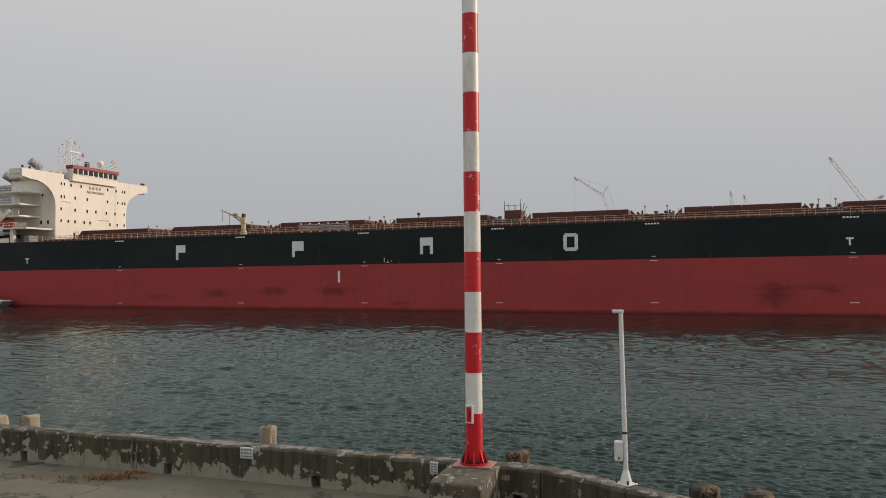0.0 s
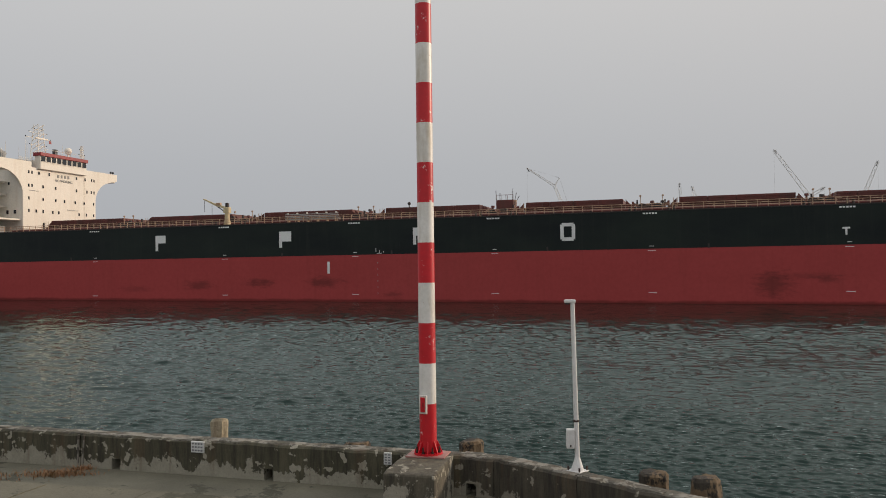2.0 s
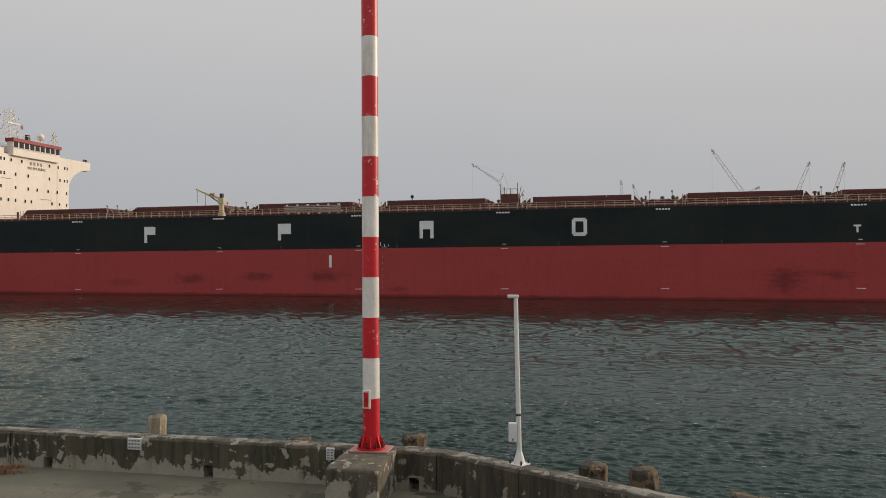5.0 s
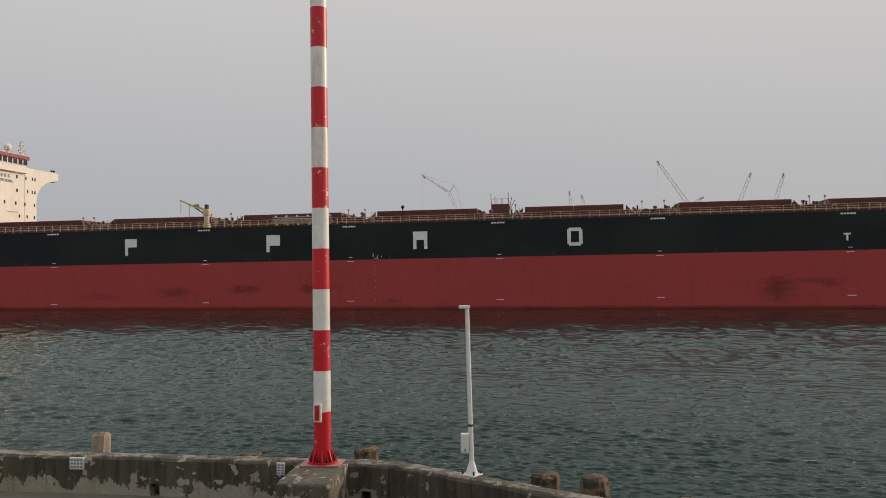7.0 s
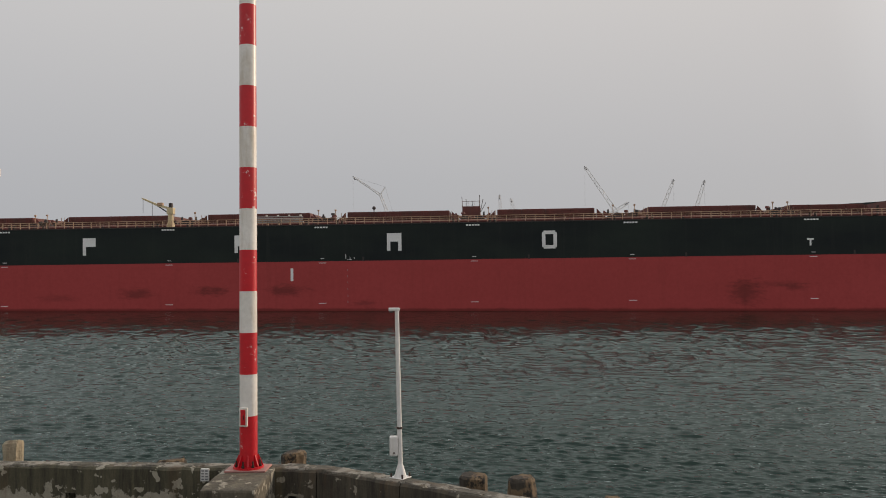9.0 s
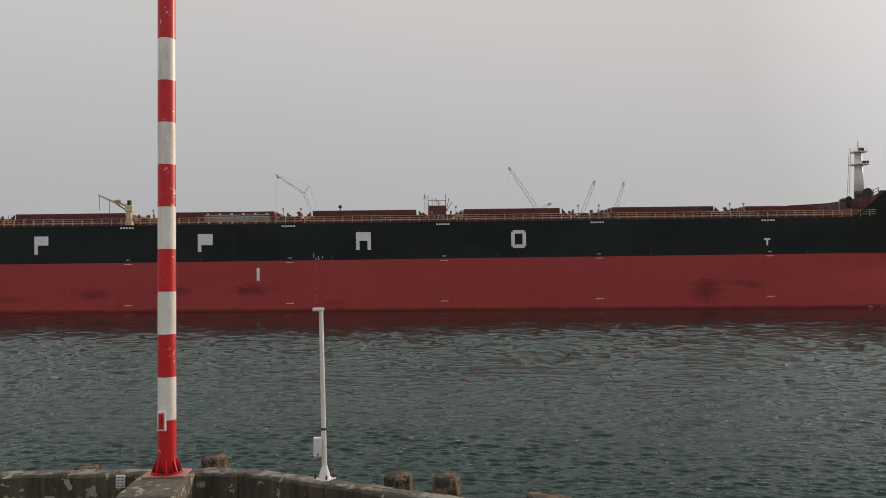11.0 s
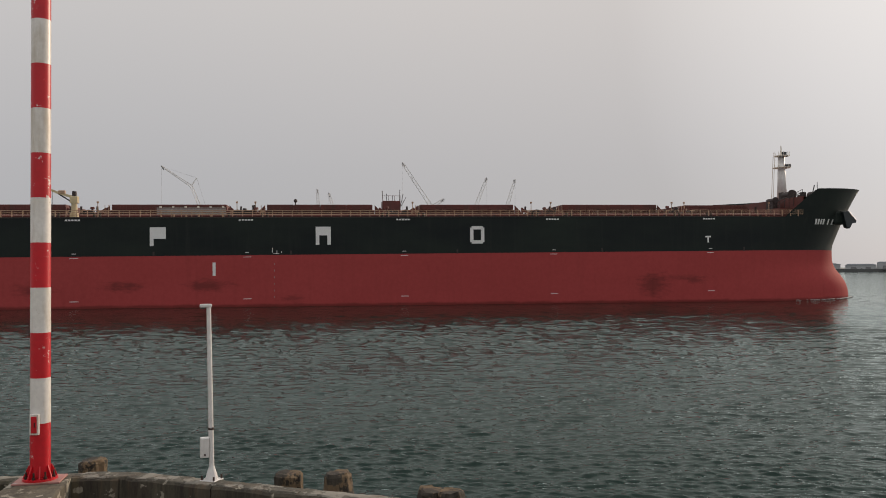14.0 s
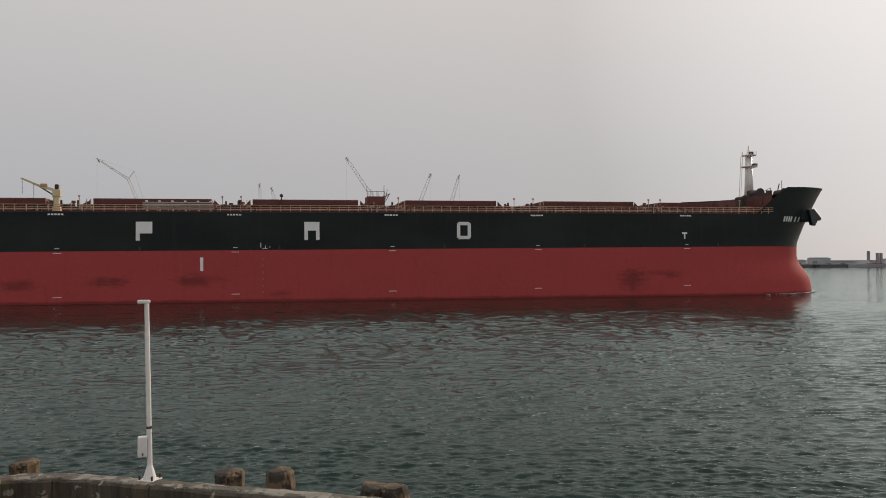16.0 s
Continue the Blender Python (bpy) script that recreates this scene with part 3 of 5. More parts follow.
for row in ((-29.2, 18.2, -2.72, 0.36, 1, 4, True), (-27.0, 17.2, -2.62, 0.30, 2, -5, True), (-12.45, 13.2, -2.41, 0.25, 3, 2, True),
            (-9.0, 13.4, -2.87, 0.36, 4, 10), (-2.5, 12.6, -2.76, 0.40, 5, 8), (5.5, 12.1, -2.64, 0.34, 6, 3),
            (18.2, 10.45, -2.61, 0.33, 7, 3), (21.35, 10.05, -2.55, 0.33, 8, -3), (27.8, 9.6, -2.63, 0.34, 9, 5),
            (29.9, 9.35, -2.60, 0.31, 10, -4)):
    build_armour(*row)


def build_weeds(x, y, n, spread, seed):
    rng = random.Random(seed)
    bm = B()
    for _ in range(n):
        px, py = x + rng.gauss(0, spread), y + rng.gauss(0, spread * 0.35)
        h, a = rng.uniform(0.02, 0.08), rng.uniform(0, 6.28)
        l = Vector((math.cos(a), math.sin(a), 0))
        w = Vector((-l.y, l.x, 0)) * 0.005
        p = Vector((px, py, FLOOR))
        q = p + l * h * 0.4 + Vector((0, 0, h * 0.7))
        t = p + l * h * 0.9 + Vector((0, 0, h))
        v = [bm.verts.new(c) for c in (p - w, p + w, q + w, q - w, t)]
        bm.faces.new(v[:4]), bm.faces.new((v[3], v[2], v[4]))
    tagged(part("weeds", bm, M["grass"]), "dry reddish weeds in a joint of the quay floor", "weeds", kind="stuff")


def build_gutter_moss():
    rng = random.Random(31)
    bm = B()
    for run, inset in ((WALL_LEFT, 0.30), (WALL_RIGHT, 0.30)):
        span = min(length(run), 42.0)
        s0 = length(run) - 17 if run is WALL_LEFT else 0.0
        for i in range(60):
            s = s0 + rng.uniform(0, 17 if run is WALL_LEFT else 5)
            p, u = along(run, min(s, span))
            q = p - Vector((-u.y, u.x)) * (inset + abs(rng.gauss(0, 0.05)))
            w = rng.uniform(0.02, 0.07)
            ball(bm, q.x, q.y, FLOOR + 0.002, w * 1.6, w * 0.7, w * 0.28, 6)
    tagged(part("moss", bm, M["moss"]), "dark dried moss along the foot of the seawall", "moss", kind="stuff")


build_gutter_moss()
build_weeds(-5.12, 12.46, 520, 0.24, 5)
build_weeds(-6.1, 12.40, 150, 0.5, 7)
build_weeds(-4.95, 12.75, 120, 0.10, 6)


# ---- the ship ----
BEAM = 19.3
DECK, LINE = 14.25, 8.30
ship = thing("bulk_carrier", pose(0, 0, 0), "long bulk carrier with black topsides, red bottom and white bridge", "ship")


def bow_at(z):
    return float(np.interp(z, [-7, -0.5, 1.5, 3.2, 4.7, 6, 8.6, 9.5, 14, 18.4, 20.6],
                           [101.2, 101.9, 101.5, 100.4, 98.9, 98.1, 97.9, 98.1, 100.0, 102.3, 103.7]))


def top_at(x):
    return float(np.interp(x, [-135, 81.3, 83.1, 85.3, 95.5, 103.7], [DECK, DECK, 16.7, 19.3, 19.6, 20.0]))


def breadth(x, z):
    """Half breadth of the hull at a station and height."""
    body = bow_at(z)
    entry = float(np.interp(z, [-7, 0, 8, 14, 20], [33, 33, 28, 25, 22]))
    u = max(0.0, min(1.0, (body - x) / entry))
    b = BEAM * (1 - (1 - u) ** 2.3) ** 0.62
    end = float(np.interp(z, [-7, 0, 6, 9, 14], [-114, -123, -128, -130, -131]))
    keep = float(np.interp(z, [-7, 0, 6, 10, 14], [0.0, 0.05, 0.45, 0.70, 0.80]))
    s = max(0.0, min(1.0, (x - end) / float(np.interp(z, [-7, 0, 8, 14], [44, 30, 22, 18]))))
    return b * (keep + (1 - keep) * math.sin(s * math.pi / 2))


def hull_shell(name, low, high, material, rows):
    """Both sides of the hull between two heights, closed at the stern."""
    bm = B()
    ss = [0, .004, .01, .02, .035, .05, .07, .1, .13, .16, .2, .3, .4, .5, .6, .7, .78, .83, .86]
    ss += [0.86 + 0.14 * math.sin(math.pi / 2 * i / 34) for i in range(1, 35)]
    grid = {}
    for side in (-1, 1):
        for i, s in enumerate(ss):
            nominal = -131 + s * 234.7
            ztop = high(nominal)
            for j in range(rows + 1):
                z = low + (ztop - low) * j / rows
                end = float(np.interp(z, [-7, 0, 6, 9, 14], [-114, -123, -128, -130, -131]))
                x = end + s * (bow_at(z) - end)
                y = side * breadth(x, z) if i < len(ss) - 1 else 0.0
                grid[side, i, j] = bm.verts.new((x, y, z))
    for side in (-1, 1):
        for i in range(len(ss) - 1):
            for j in range(rows):
                bm.faces.new([grid[side, a, c] for a, c in ((i, j), (i + 1, j), (i + 1, j + 1), (i, j + 1))])
    for j in range(rows):
        bm.faces.new([grid[-1, 0, j], grid[-1, 0, j + 1], grid[1, 0, j + 1], grid[1, 0, j]])
    bmesh.ops.remove_doubles(bm, verts=bm.verts[:], dist=0.002)
    return part(name, bm, material, ship, smooth=True)


tagged(hull_shell("topside", LINE, top_at, M["hull_black"], 12), "black painted upper hull side")
tagged(hull_shell("bottom", -6.5, lambda x: LINE, M["hull_red"], 16), "dull red antifouling lower hull")


def deck_sheet(name, x0, x1, z, inset):
    bm = B()
    xs = np.linspace(x0, x1, 60)
    left = [bm.verts.new((x, -max(0.02, breadth(x, z) - inset), z)) for x in xs]
    right = [bm.verts.new((x, max(0.02, breadth(x, z) - inset), z)) for x in xs]
    for i in range(len(xs) - 1):
        bm.faces.new((left[i], left[i + 1], right[i + 1], right[i]))
    return part(name, bm, M["deck_red"], ship)


deck_sheet("main_deck", -130.5, 97, DECK - 0.06, 0.05)
deck_sheet("forecastle_deck", 85.5, 101.5, 18.3, 0.25)
part("forecastle_bulkhead", box(B(), 85.2, 85.5, -13.5, 13.5, DECK - 0.1, 18.4), M["deck_red"], ship)
bm = B()
prism(bm, [(81.2, -12.6), (85.4, -11.2), (85.4, 11.2), (81.2, 12.6)], DECK - 0.05, 16.3, "xy")
part("breakwater", bm, M["deck_red"], ship)
# gunwale strip along both sides
for side in (-1, 1):
    y = side * (BEAM - 0.06)
    part("gunwale", box(B(), -106, 72, y - 0.12, y + 0.12, DECK - 0.03, DECK + 0.14), M["deck_dark"], ship)

# draught marks, tug marks and block marks on the side
SIDE = -BEAM - 0.012


def hull_bar(name, x, z, w, h, label="", material="mark"):
    ob = part(name, box(B(), -w / 2, w / 2, 0, 0.03, -h / 2, h / 2), M[material], ship, label)
    ob.matrix_basis = pose(x, SIDE, z)
    return ob


def hull_block(x, z, pieces, label):
    bm = B()
    for x0, x1, z0, z1 in pieces:
        box(bm, x0, x1, 0, 0.03, z0, z1)
    ob = part("hull_emblem", bm, M["mark"], ship, label)
    ob.matrix_basis = pose(x, SIDE, z)


W, HT, ST = 1.2, 1.45, 0.56
for x, z, pieces in (
        (-54.4, 11.25, [(-W, -W + ST, -HT, HT), (-W + ST, W * 0.85, 0.0, HT)]),
        (-28.35, 11.33, [(-W, -W + ST, -HT, HT), (-W + ST, W, -0.35, HT)]),
        (-2.87, 11.32, [(-W, -W + ST, -HT, HT), (W - ST, W, -HT, HT), (-W + ST, W - ST, 0.05, HT)]),
        (22.37, 11.32, [(-W, -W + ST, -HT + 0.25, HT - 0.25), (-W + 0.25, W - 0.25, HT - ST, HT), (-W + 0.25, W - 0.25, -HT, -HT + ST),
                        (W - ST, W, -HT + 0.25, HT - 0.25)])):
    hull_block(x, z, pieces, "white block emblem painted on the hull")
for x in (63.3, -93.9):
    z = 10.34 if x > 0 else 10.35
    hull_block(x, z, [(-0.52, 0.52, 0.32, 0.58), (-0.14, 0.14, -0.58, 0.32)], "white tug mark shaped like a T")
hull_bar("berth_mark", -19.9, 6.15, 0.46, 2.1, "white upright mark")
for x in (-69.4, -40.8, -14.9, 10.1, 35.4, 63.6):
    for i in range(5):
        hull_bar("hold_label", x - 1.0 + i * 0.46, DECK - 0.36, 0.34, 0.24)
    hull_bar("load_mark", x + 0.1, LINE + 0.42, 0.65, 0.09)
    hull_bar("load_mark", x + 0.1, LINE - 0.28, 1.2, 0.09)
    hull_bar("load_mark", x + 0.1, 1.4, 1.25, 0.10)
for i in range(6):
    hull_bar("draught_mark", -10.6, 1.6 + i * 1.05, 0.08, 0.30, "", "ship_grey")
for i in range(3):
    hull_bar("plimsoll_mark", -10.9 + i * 0.7, LINE + 0.45 + 0.3 * (i == 0), 0.10, 0.7 - 0.22 * i)
hull_bar("plimsoll_mark", -10.3, LINE + 0.2, 0.9, 0.07)
for x in (-75, -29, -8, 19, 44, 70):
    hull_bar("scupper", x, LINE + 0.3, 0.28, 0.7, "rusty scupper outlet", "deck_dark")

# name as bars, on the flare of the bow
for i in range(10):
    x = 85.0 + i * 0.7
    z = 13.45
    if i in (4, 6):
        continue
    y = -breadth(x, z)
    ob = part("name_bar", box(B(), -0.2, 0.2, -0.04, 0.06, -0.5, 0.5), M["mark"], ship, "white name bar")
    d = math.degrees(math.atan2(breadth(x, z) - breadth(x + 0.5, z), 0.5))
    lean = math.degrees(math.atan2(breadth(x, z + 0.5) - breadth(x, z - 0.5), 1.0))
    ob.matrix_basis = pose(x, y - 0.03, z) @ pose(0, 0, 0, 0, 0, d) @ pose(0, 0, 0, lean, 0, 0)

# rails along the side
post = mesh_of("rail_post", box(box(B(), -0.05, 0.05, -0.05, 0.05, 0, 1.08), -0.09, 0.09, -0.07, 0.07, 0, 0.06), M["rail"])
x = -93.0
while x < 82:
    share("rail_post", post, ship, pose(x, -BEAM + 0.16, DECK + 0.1))
    x += 1.55
for h in (0.38, 0.72, 1.06):
    part("guard_rail", rod(B(), (-93.6, -BEAM + 0.16, DECK + 0.1 + h), (81.6, -BEAM + 0.16, DECK + 0.1 + h), 0.045, n=6), M["rail"], ship)


# ---- hatches ----
def build_hatch(x0, x1, half):
    bm = B()
    box(bm, x0 - 0.3, x1 + 0.3, -half, half, DECK - 0.08, 16.05)
    n = int((x1 - x0) / 0.9)
    for i in range(n + 1):
        x = x0 + (x1 - x0) * i / n
        prism(bm, [(-half - 0.75, DECK - 0.05), (-half, DECK - 0.05), (-half, 15.9), (-half - 0.25, 15.9)], x - 0.04, x + 0.04, "yz")
    box(bm, x0 - 0.4, x1 + 0.4, -half - 0.4, half + 0.4, 15.86, 15.98)
    coaming = part("hatch_coaming", bm, M["deck_red"], ship, "rust-red ribbed hatch coaming")
    n = 4
    for i in range(n):
        a, c = x0 + (x1 - x0) * i / n, x0 + (x1 - x0) * (i + 1) / n
        bm = B()
        box(bm, a + 0.03, c - 0.03, -half - 0.3, half + 0.3, 16.08, 17.0, 0.03)
        for k in range(5):
            x = a + (c - a) * (k + 0.5) / 5
            box(bm, x - 0.04, x + 0.04, -half - 0.38, -half - 0.28, 16.12, 16.85)
        part("hatch_cover", bm, M["deck_red"], coaming, "closed oxide-red hatch cover panel")
    bm = B()
    for k in range(7):
        rod(bm, (x0 - 0.9, -half - 0.9, DECK + 0.25 * k), (x0 - 0.3, -half - 0.9, DECK + 0.25 * k), 0.04, n=5)
    for dx in (0.9, 0.3):
        rod(bm, (x0 - dx, -half - 0.9, DECK - 0.05), (x0 - dx, -half - 0.9, DECK + 2.6), 0.05, n=5)
    part("coaming_ladder", bm, M["rail"], coaming)
    for i in range(5):
        x = x0 + (x1 - x0) * (i + 0.5) / 5
        bm = rod(B(), (x, -half - 0.95, DECK + 0.1), (x, -half - 0.95, DECK + 1.4), 0.07, n=6)
        part("cleat_post", bm, M["rail" if i % 2 else "deck_dark"], coaming)
    bm = B()
    for z in (16.2, 16.62):
        box(bm, x0 + 0.05, x1 - 0.05, -half - 0.36, -half - 0.28, z, z + 0.07)
    part("cover_stiffener", bm, M["deck_red"], coaming)
    for side, x in ((-1, x0 - 0.4), (1, x1 + 0.4)):
        bm = B()
        prism(bm, [(x, DECK), (x + side * 2.2, DECK), (x + side * 2.2, DECK + 0.35), (x, 16.9)], -half + 0.1, -half + 0.35, "xz")
        part("end_bracket", bm, M["deck_red"], coaming)
        post_x = x + side * 1.9
        part("stopper_post", box(B(), post_x - 0.14, post_x + 0.14, -half - 0.15, -half + 0.15, DECK, 16.7), M["deck_dark"], coaming)
    return coaming


for x0, x1 in ((-87.5, -69.5), (-62.9, -44.3), (-37.2, -18.8), (-12.2, 5.7), (14.0, 30.7), (39.8, 57.7), (63.8, 76.0)):
    build_hatch(x0, x1, 10.5 if x0 < 60 else 9.2)

rng = random.Random(9)
for xc in (-66.2, -41.0, -15.5, 9.8, 35.2, 60.8):
    for k in range(5):
        x = xc + rng.uniform(-2.2, 2.2)
        y = rng.uniform(-15, -8)
        h = rng.uniform(1.0, 2.3)
        bm = rod(B(), (x, y, DECK - 0.05), (x, y, DECK + h), 0.16, n=10)
        rod(bm, (x, y, DECK + h - 0.1), (x, y, DECK + h + 0.25), 0.38, 0.30, n=12)
        part("mushroom_vent", bm, M["deck_dark" if k % 2 else "deck_red"], ship)
    for k in range(2):
        x = xc - 1.2 + 2.4 * k
        bm = box(B(), x - 0.7, x + 0.7, -14.4, -12.2, DECK - 0.05, DECK + 0.5, 0.05)
        rod(bm, (x, -14.2, DECK + 0.85), (x, -12.4, DECK + 0.85), 0.5, n=14)
        rod(bm, (x, -14.3, DECK + 0.85), (x, -14.15, DECK + 0.85), 0.8, n=14)
        part("mooring_winch", bm, M["deck_dark"], ship)
    for k in range(2):
        x = xc - 3 + 6 * k
        bm = rod(B(), (x, -BEAM + 1.2, DECK - 0.05), (x, -BEAM + 1.2, DECK + 0.8), 0.2, n=10)
        rod(bm, (x + 0.8, -BEAM + 1.2, DECK - 0.05), (x + 0.8, -BEAM + 1.2, DECK + 0.8), 0.2, n=10)
        part("bollard", bm, M["deck_dark"], ship)
for xc in (-66.2, -41.0, -15.5, 9.8, 35.2, 60.8):
    for side in (-1, 1):
        x = xc + side * 2.9
        bm = box(B(), x - 0.16, x + 0.16, -11.2, -10.7, DECK - 0.05, DECK + 2.2, 0.03)
        prism(bm, [(x, DECK + 2.1), (x, DECK + 1.5), (x - side * 1.9, DECK + 0.9), (x - side * 1.9, DECK + 1.15)], -11.15, -10.75)
        part("cover_arm", bm, M["deck_red"], ship, "folding arm of a hatch cover")
    for k in range(4):
        x = xc - 2.4 + k * 1.6
        bm = box(B(), x - 0.05, x + 0.05, -13.2, -13.1, DECK - 0.05, DECK + 1.5)
        box(bm, x - 0.05, x + 0.75, -13.2, -13.1, DECK + 1.42, DECK + 1.52)
        box(bm, x - 0.05, x + 0.75, -13.2, -13.1, DECK + 0.8, DECK + 0.88)
        part("passage_rail", bm, M["rail"], ship)
    bm = box(B(), xc - 0.9, xc + 0.6, -10.2, -8.8, DECK - 0.05, DECK + 1.7, 0.05)
    box(bm, xc - 1.0, xc + 0.7, -10.3, -8.7, DECK + 1.62, DECK + 1.78, 0.03)
    part("vent_house", bm, M["deck_dark"], ship, "low dark ventilator housing")
for y, z, rr, mat in ((-16.6, 0.45, 0.16, "deck_red"), (-16.1, 0.45, 0.11, "deck_dark"), (-15.6, 0.62, 0.2, "deck_red")):
    part("deck_pipe", rod(B(), (-92, y, DECK + z), (79, y, DECK + z), rr, n=8), M[mat], ship)
saddle = mesh_of("pipe_saddle", box(B(), -0.12, 0.12, -17.0, -15.3, DECK - 0.05, DECK + 0.5), M["deck_dark"])
x = -90.0
while x < 79:
    share("pipe_saddle", saddle, ship, pose(x, 0, 0))
    x += 6.1
flood = mesh_of("flood_light", box(rod(B(), (0, 0, 0), (0, 0, 3.0), 0.06, n=6), -0.16, 0.16, -0.12, 0.12, 2.9, 3.2, 0.03), M["rail"])
for x in (-68.2, -66.0, -42.8, -39.0, -17.0, -14.0, 12.5, 33.6, 37.2, 60.0, 62.4, 79.2):
    share("flood_light", flood, ship, pose(x, -12.2, DECK - 0.05))
# light on a post above the midship hatch
part("deck_light", ball(rod(B(), (-7.4, -11.3, 16.9), (-7.4, -11.3, 17.5), 0.09, n=8), -7.4, -11.3, 17.6, 0.32), M["deck_dark"], ship)
# access house with aerials
house = part("deck_house", box(B(), 7.8, 11.0, -6.8, -3.6, DECK - 0.05, 18.0, 0.05), M["deck_red"], ship, "small rust-red deck house")
for x, y, z, lean in ((7.9, -6.6, 19.7, -0.15), (8.5, -6.6, 19.2, 0), (10.8, -6.6, 19.9, 0.1), (9.6, -6.6, 18.9, 0), (11.0, -6.4, 19.2, 0.5), (11.1, -6.4, 18.6, 0.9)):
    part("aerial", ball(rod(B(), (x, y, 17.0), (x + lean, y, z), 0.05, n=6), x + lean, y, z, 0.08, n=8), M["deck_dark"], house)
bm = B()
for i in range(4):
    rod(bm, (7.8 + i * 1.05, -6.7, 18.0), (7.8 + i * 1.05, -6.7, 18.9), 0.035, n=6)
rod(bm, (7.8, -6.7, 18.9), (11, -6.7, 18.9), 0.035, n=6)
part("roof_rail", bm, M["deck_red"], house)

# stowed gangway along the rail
gang = part("gangway", box(B(), -28.6, -18.1, -BEAM + 0.5, -BEAM + 1.3, DECK + 0.62, DECK + 0.76), M["gangway"], ship, "pale grey stowed gangway")
for z in (0.95, 1.22, 1.5):
    part("gangway_rail", box(B(), -28.6, -18.1, -BEAM + 0.48, -BEAM + 0.56, DECK + z, DECK + z + 0.13), M["gangway"], gang)
for i in range(6):
    part("lamp", box(B(), -28.2 + i * 1.9, -27.85 + i * 1.9, -BEAM + 0.4, -BEAM + 0.6, DECK + 1.62, DECK + 1.85, 0.04), M["ship_white"], gang)
    part("cradle", box(B(), -28.1 + i * 1.9, -27.9 + i * 1.9, -BEAM + 0.5, -BEAM + 1.2, DECK - 0.02, DECK + 0.63), M["rail"], gang)
bm = B()
for i in range(9):
    rod(bm, (-18.4 + i * 0.68, -9.5, DECK), (-18.4 + i * 0.68, -9.5, DECK + 1.9), 0.04, n=6)
for z in (1.0, 1.9):
    rod(bm, (-18.4, -9.5, DECK + z), (-12.9, -9.5, DECK + z), 0.045, n=6)
part("platform_rail", bm, M["gangway"], ship, "pale railing between the hatches")

# provision crane
CX, CY = -41.0, -17.9
crane = part("deck_crane", rod(B(), (CX, CY, DECK - 0.05), (CX, CY, 17.4), 0.5, 0.42, n=16), M["yellow"], ship, "faded cream-yellow hose-handling crane")
part("crane_cab", box(B(), CX - 0.55, CX + 0.6, CY - 0.5, CY + 0.5, 16.6, 17.7, 0.08), M["yellow"], crane)
part("cab_top", box(B(), CX - 0.25, CX + 0.3, CY - 0.3, CY + 0.3, 17.6, 18.5, 0.06), M["deck_dark"], crane)
bm = prism(B(), [(CX, 17.3), (CX, 17.75), (CX - 2.4, 18.45), (CX - 4.9, 19.5), (CX - 5.0, 19.3), (CX - 2.5, 18.1)], CY - 0.2, CY + 0.2)
part("jib", bm, M["yellow"], crane)
part("jib_winch", box(B(), CX - 2.3, CX - 1.3, CY - 0.28, CY + 0.28, 18.1, 18.62, 0.1), M["rail"], crane)
for dx, z, z1 in ((4.8, 17.0, 19.4), (3.2, 16.0, 18.8)):
    part("hoist_wire", rod(B(), (CX - dx, CY, z), (CX - dx, CY, z1), 0.035, n=6), M["dark"], crane)
part("luffing_ram", rod(B(), (CX - 0.2, CY, 16.7), (CX - 2.6, CY, 18.3), 0.1, n=8), M["dark"], crane)
part("column_base", rod(B(), (CX, CY, DECK - 0.05), (CX, CY, DECK + 0.9), 0.72, 0.6, n=16), M["yellow"], crane)


# ---- accommodation and bridge ----
FX = -95.4
bridge = part("accommodation_block", box(B(), FX - 13, FX, -10.5, 11.9, DECK - 0.1, 29.2, 0.12), M["ship_white"], ship, "white accommodation block lit by low sun")


def haunch(side):
    s, w = side, 10.4 if side < 0 else 11.8
    pts = [(s * w, DECK + 1.0), (s * w, 23.0)]
    for i in range(1, 9):
        a = math.pi / 2 * i / 9
        pts.append((s * (w + 6.2 * (1 - math.cos(a))), 23.0 + 5.2 * math.sin(a)))
    pts += [(s * 17.3, 28.25), (s * 19.5, 28.7), (s * 19.5, 30.35), (s * 8.0, 30.35), (s * 8.0, DECK + 1.0)]
    return pts


for side in (-1, 1):
    part("wing_front", prism(B(), haunch(side), FX - 0.35, FX + 0.06 if side < 0 else FX + 0.062, "yz"), M["ship_white"], bridge)
    y0, y1 = sorted((side * 10.9, side * 19.45))
    part("bridge_wing", box(B(), FX - 3.6, FX - 0.36, y0, y1, 28.3, 29.2, 0.06), M["ship_white"], bridge)
    part("wing_end", box(B(), FX - 3.6, FX - 0.36, side * 19.45 - 0.1, side * 19.45 + 0.05, 29.2, 30.3), M["ship_white"], bridge)
    part("wing_back", box(B(), FX - 3.7, FX - 3.6, y0, y1, 29.2, 30.3), M["ship_white"], bridge)
    for i in range(2):
        y = side * (18.2 + 0.8 * i) if side > 0 else side * (16.8 + 1.9 * i)
        part("searchlight", ball(rod(B(), (FX - 0.8, y, 30.2), (FX - 0.8, y, 30.7), 0.07, n=8), FX - 0.7, y, 30.85, 0.28), M["dark"], bridge)
part("wing_deck", box(B(), FX - 12.8, FX - 0.4, -11.2, 11.4, 29.2, 29.35), M["deck_red"], bridge)
wheel = part("wheelhouse", box(B(), FX - 0.9, FX + 0.75, -6.2, 8.0, 28.95, 31.9, 0.08), M["ship_white"], ship, "wheelhouse with a band of dark windows")
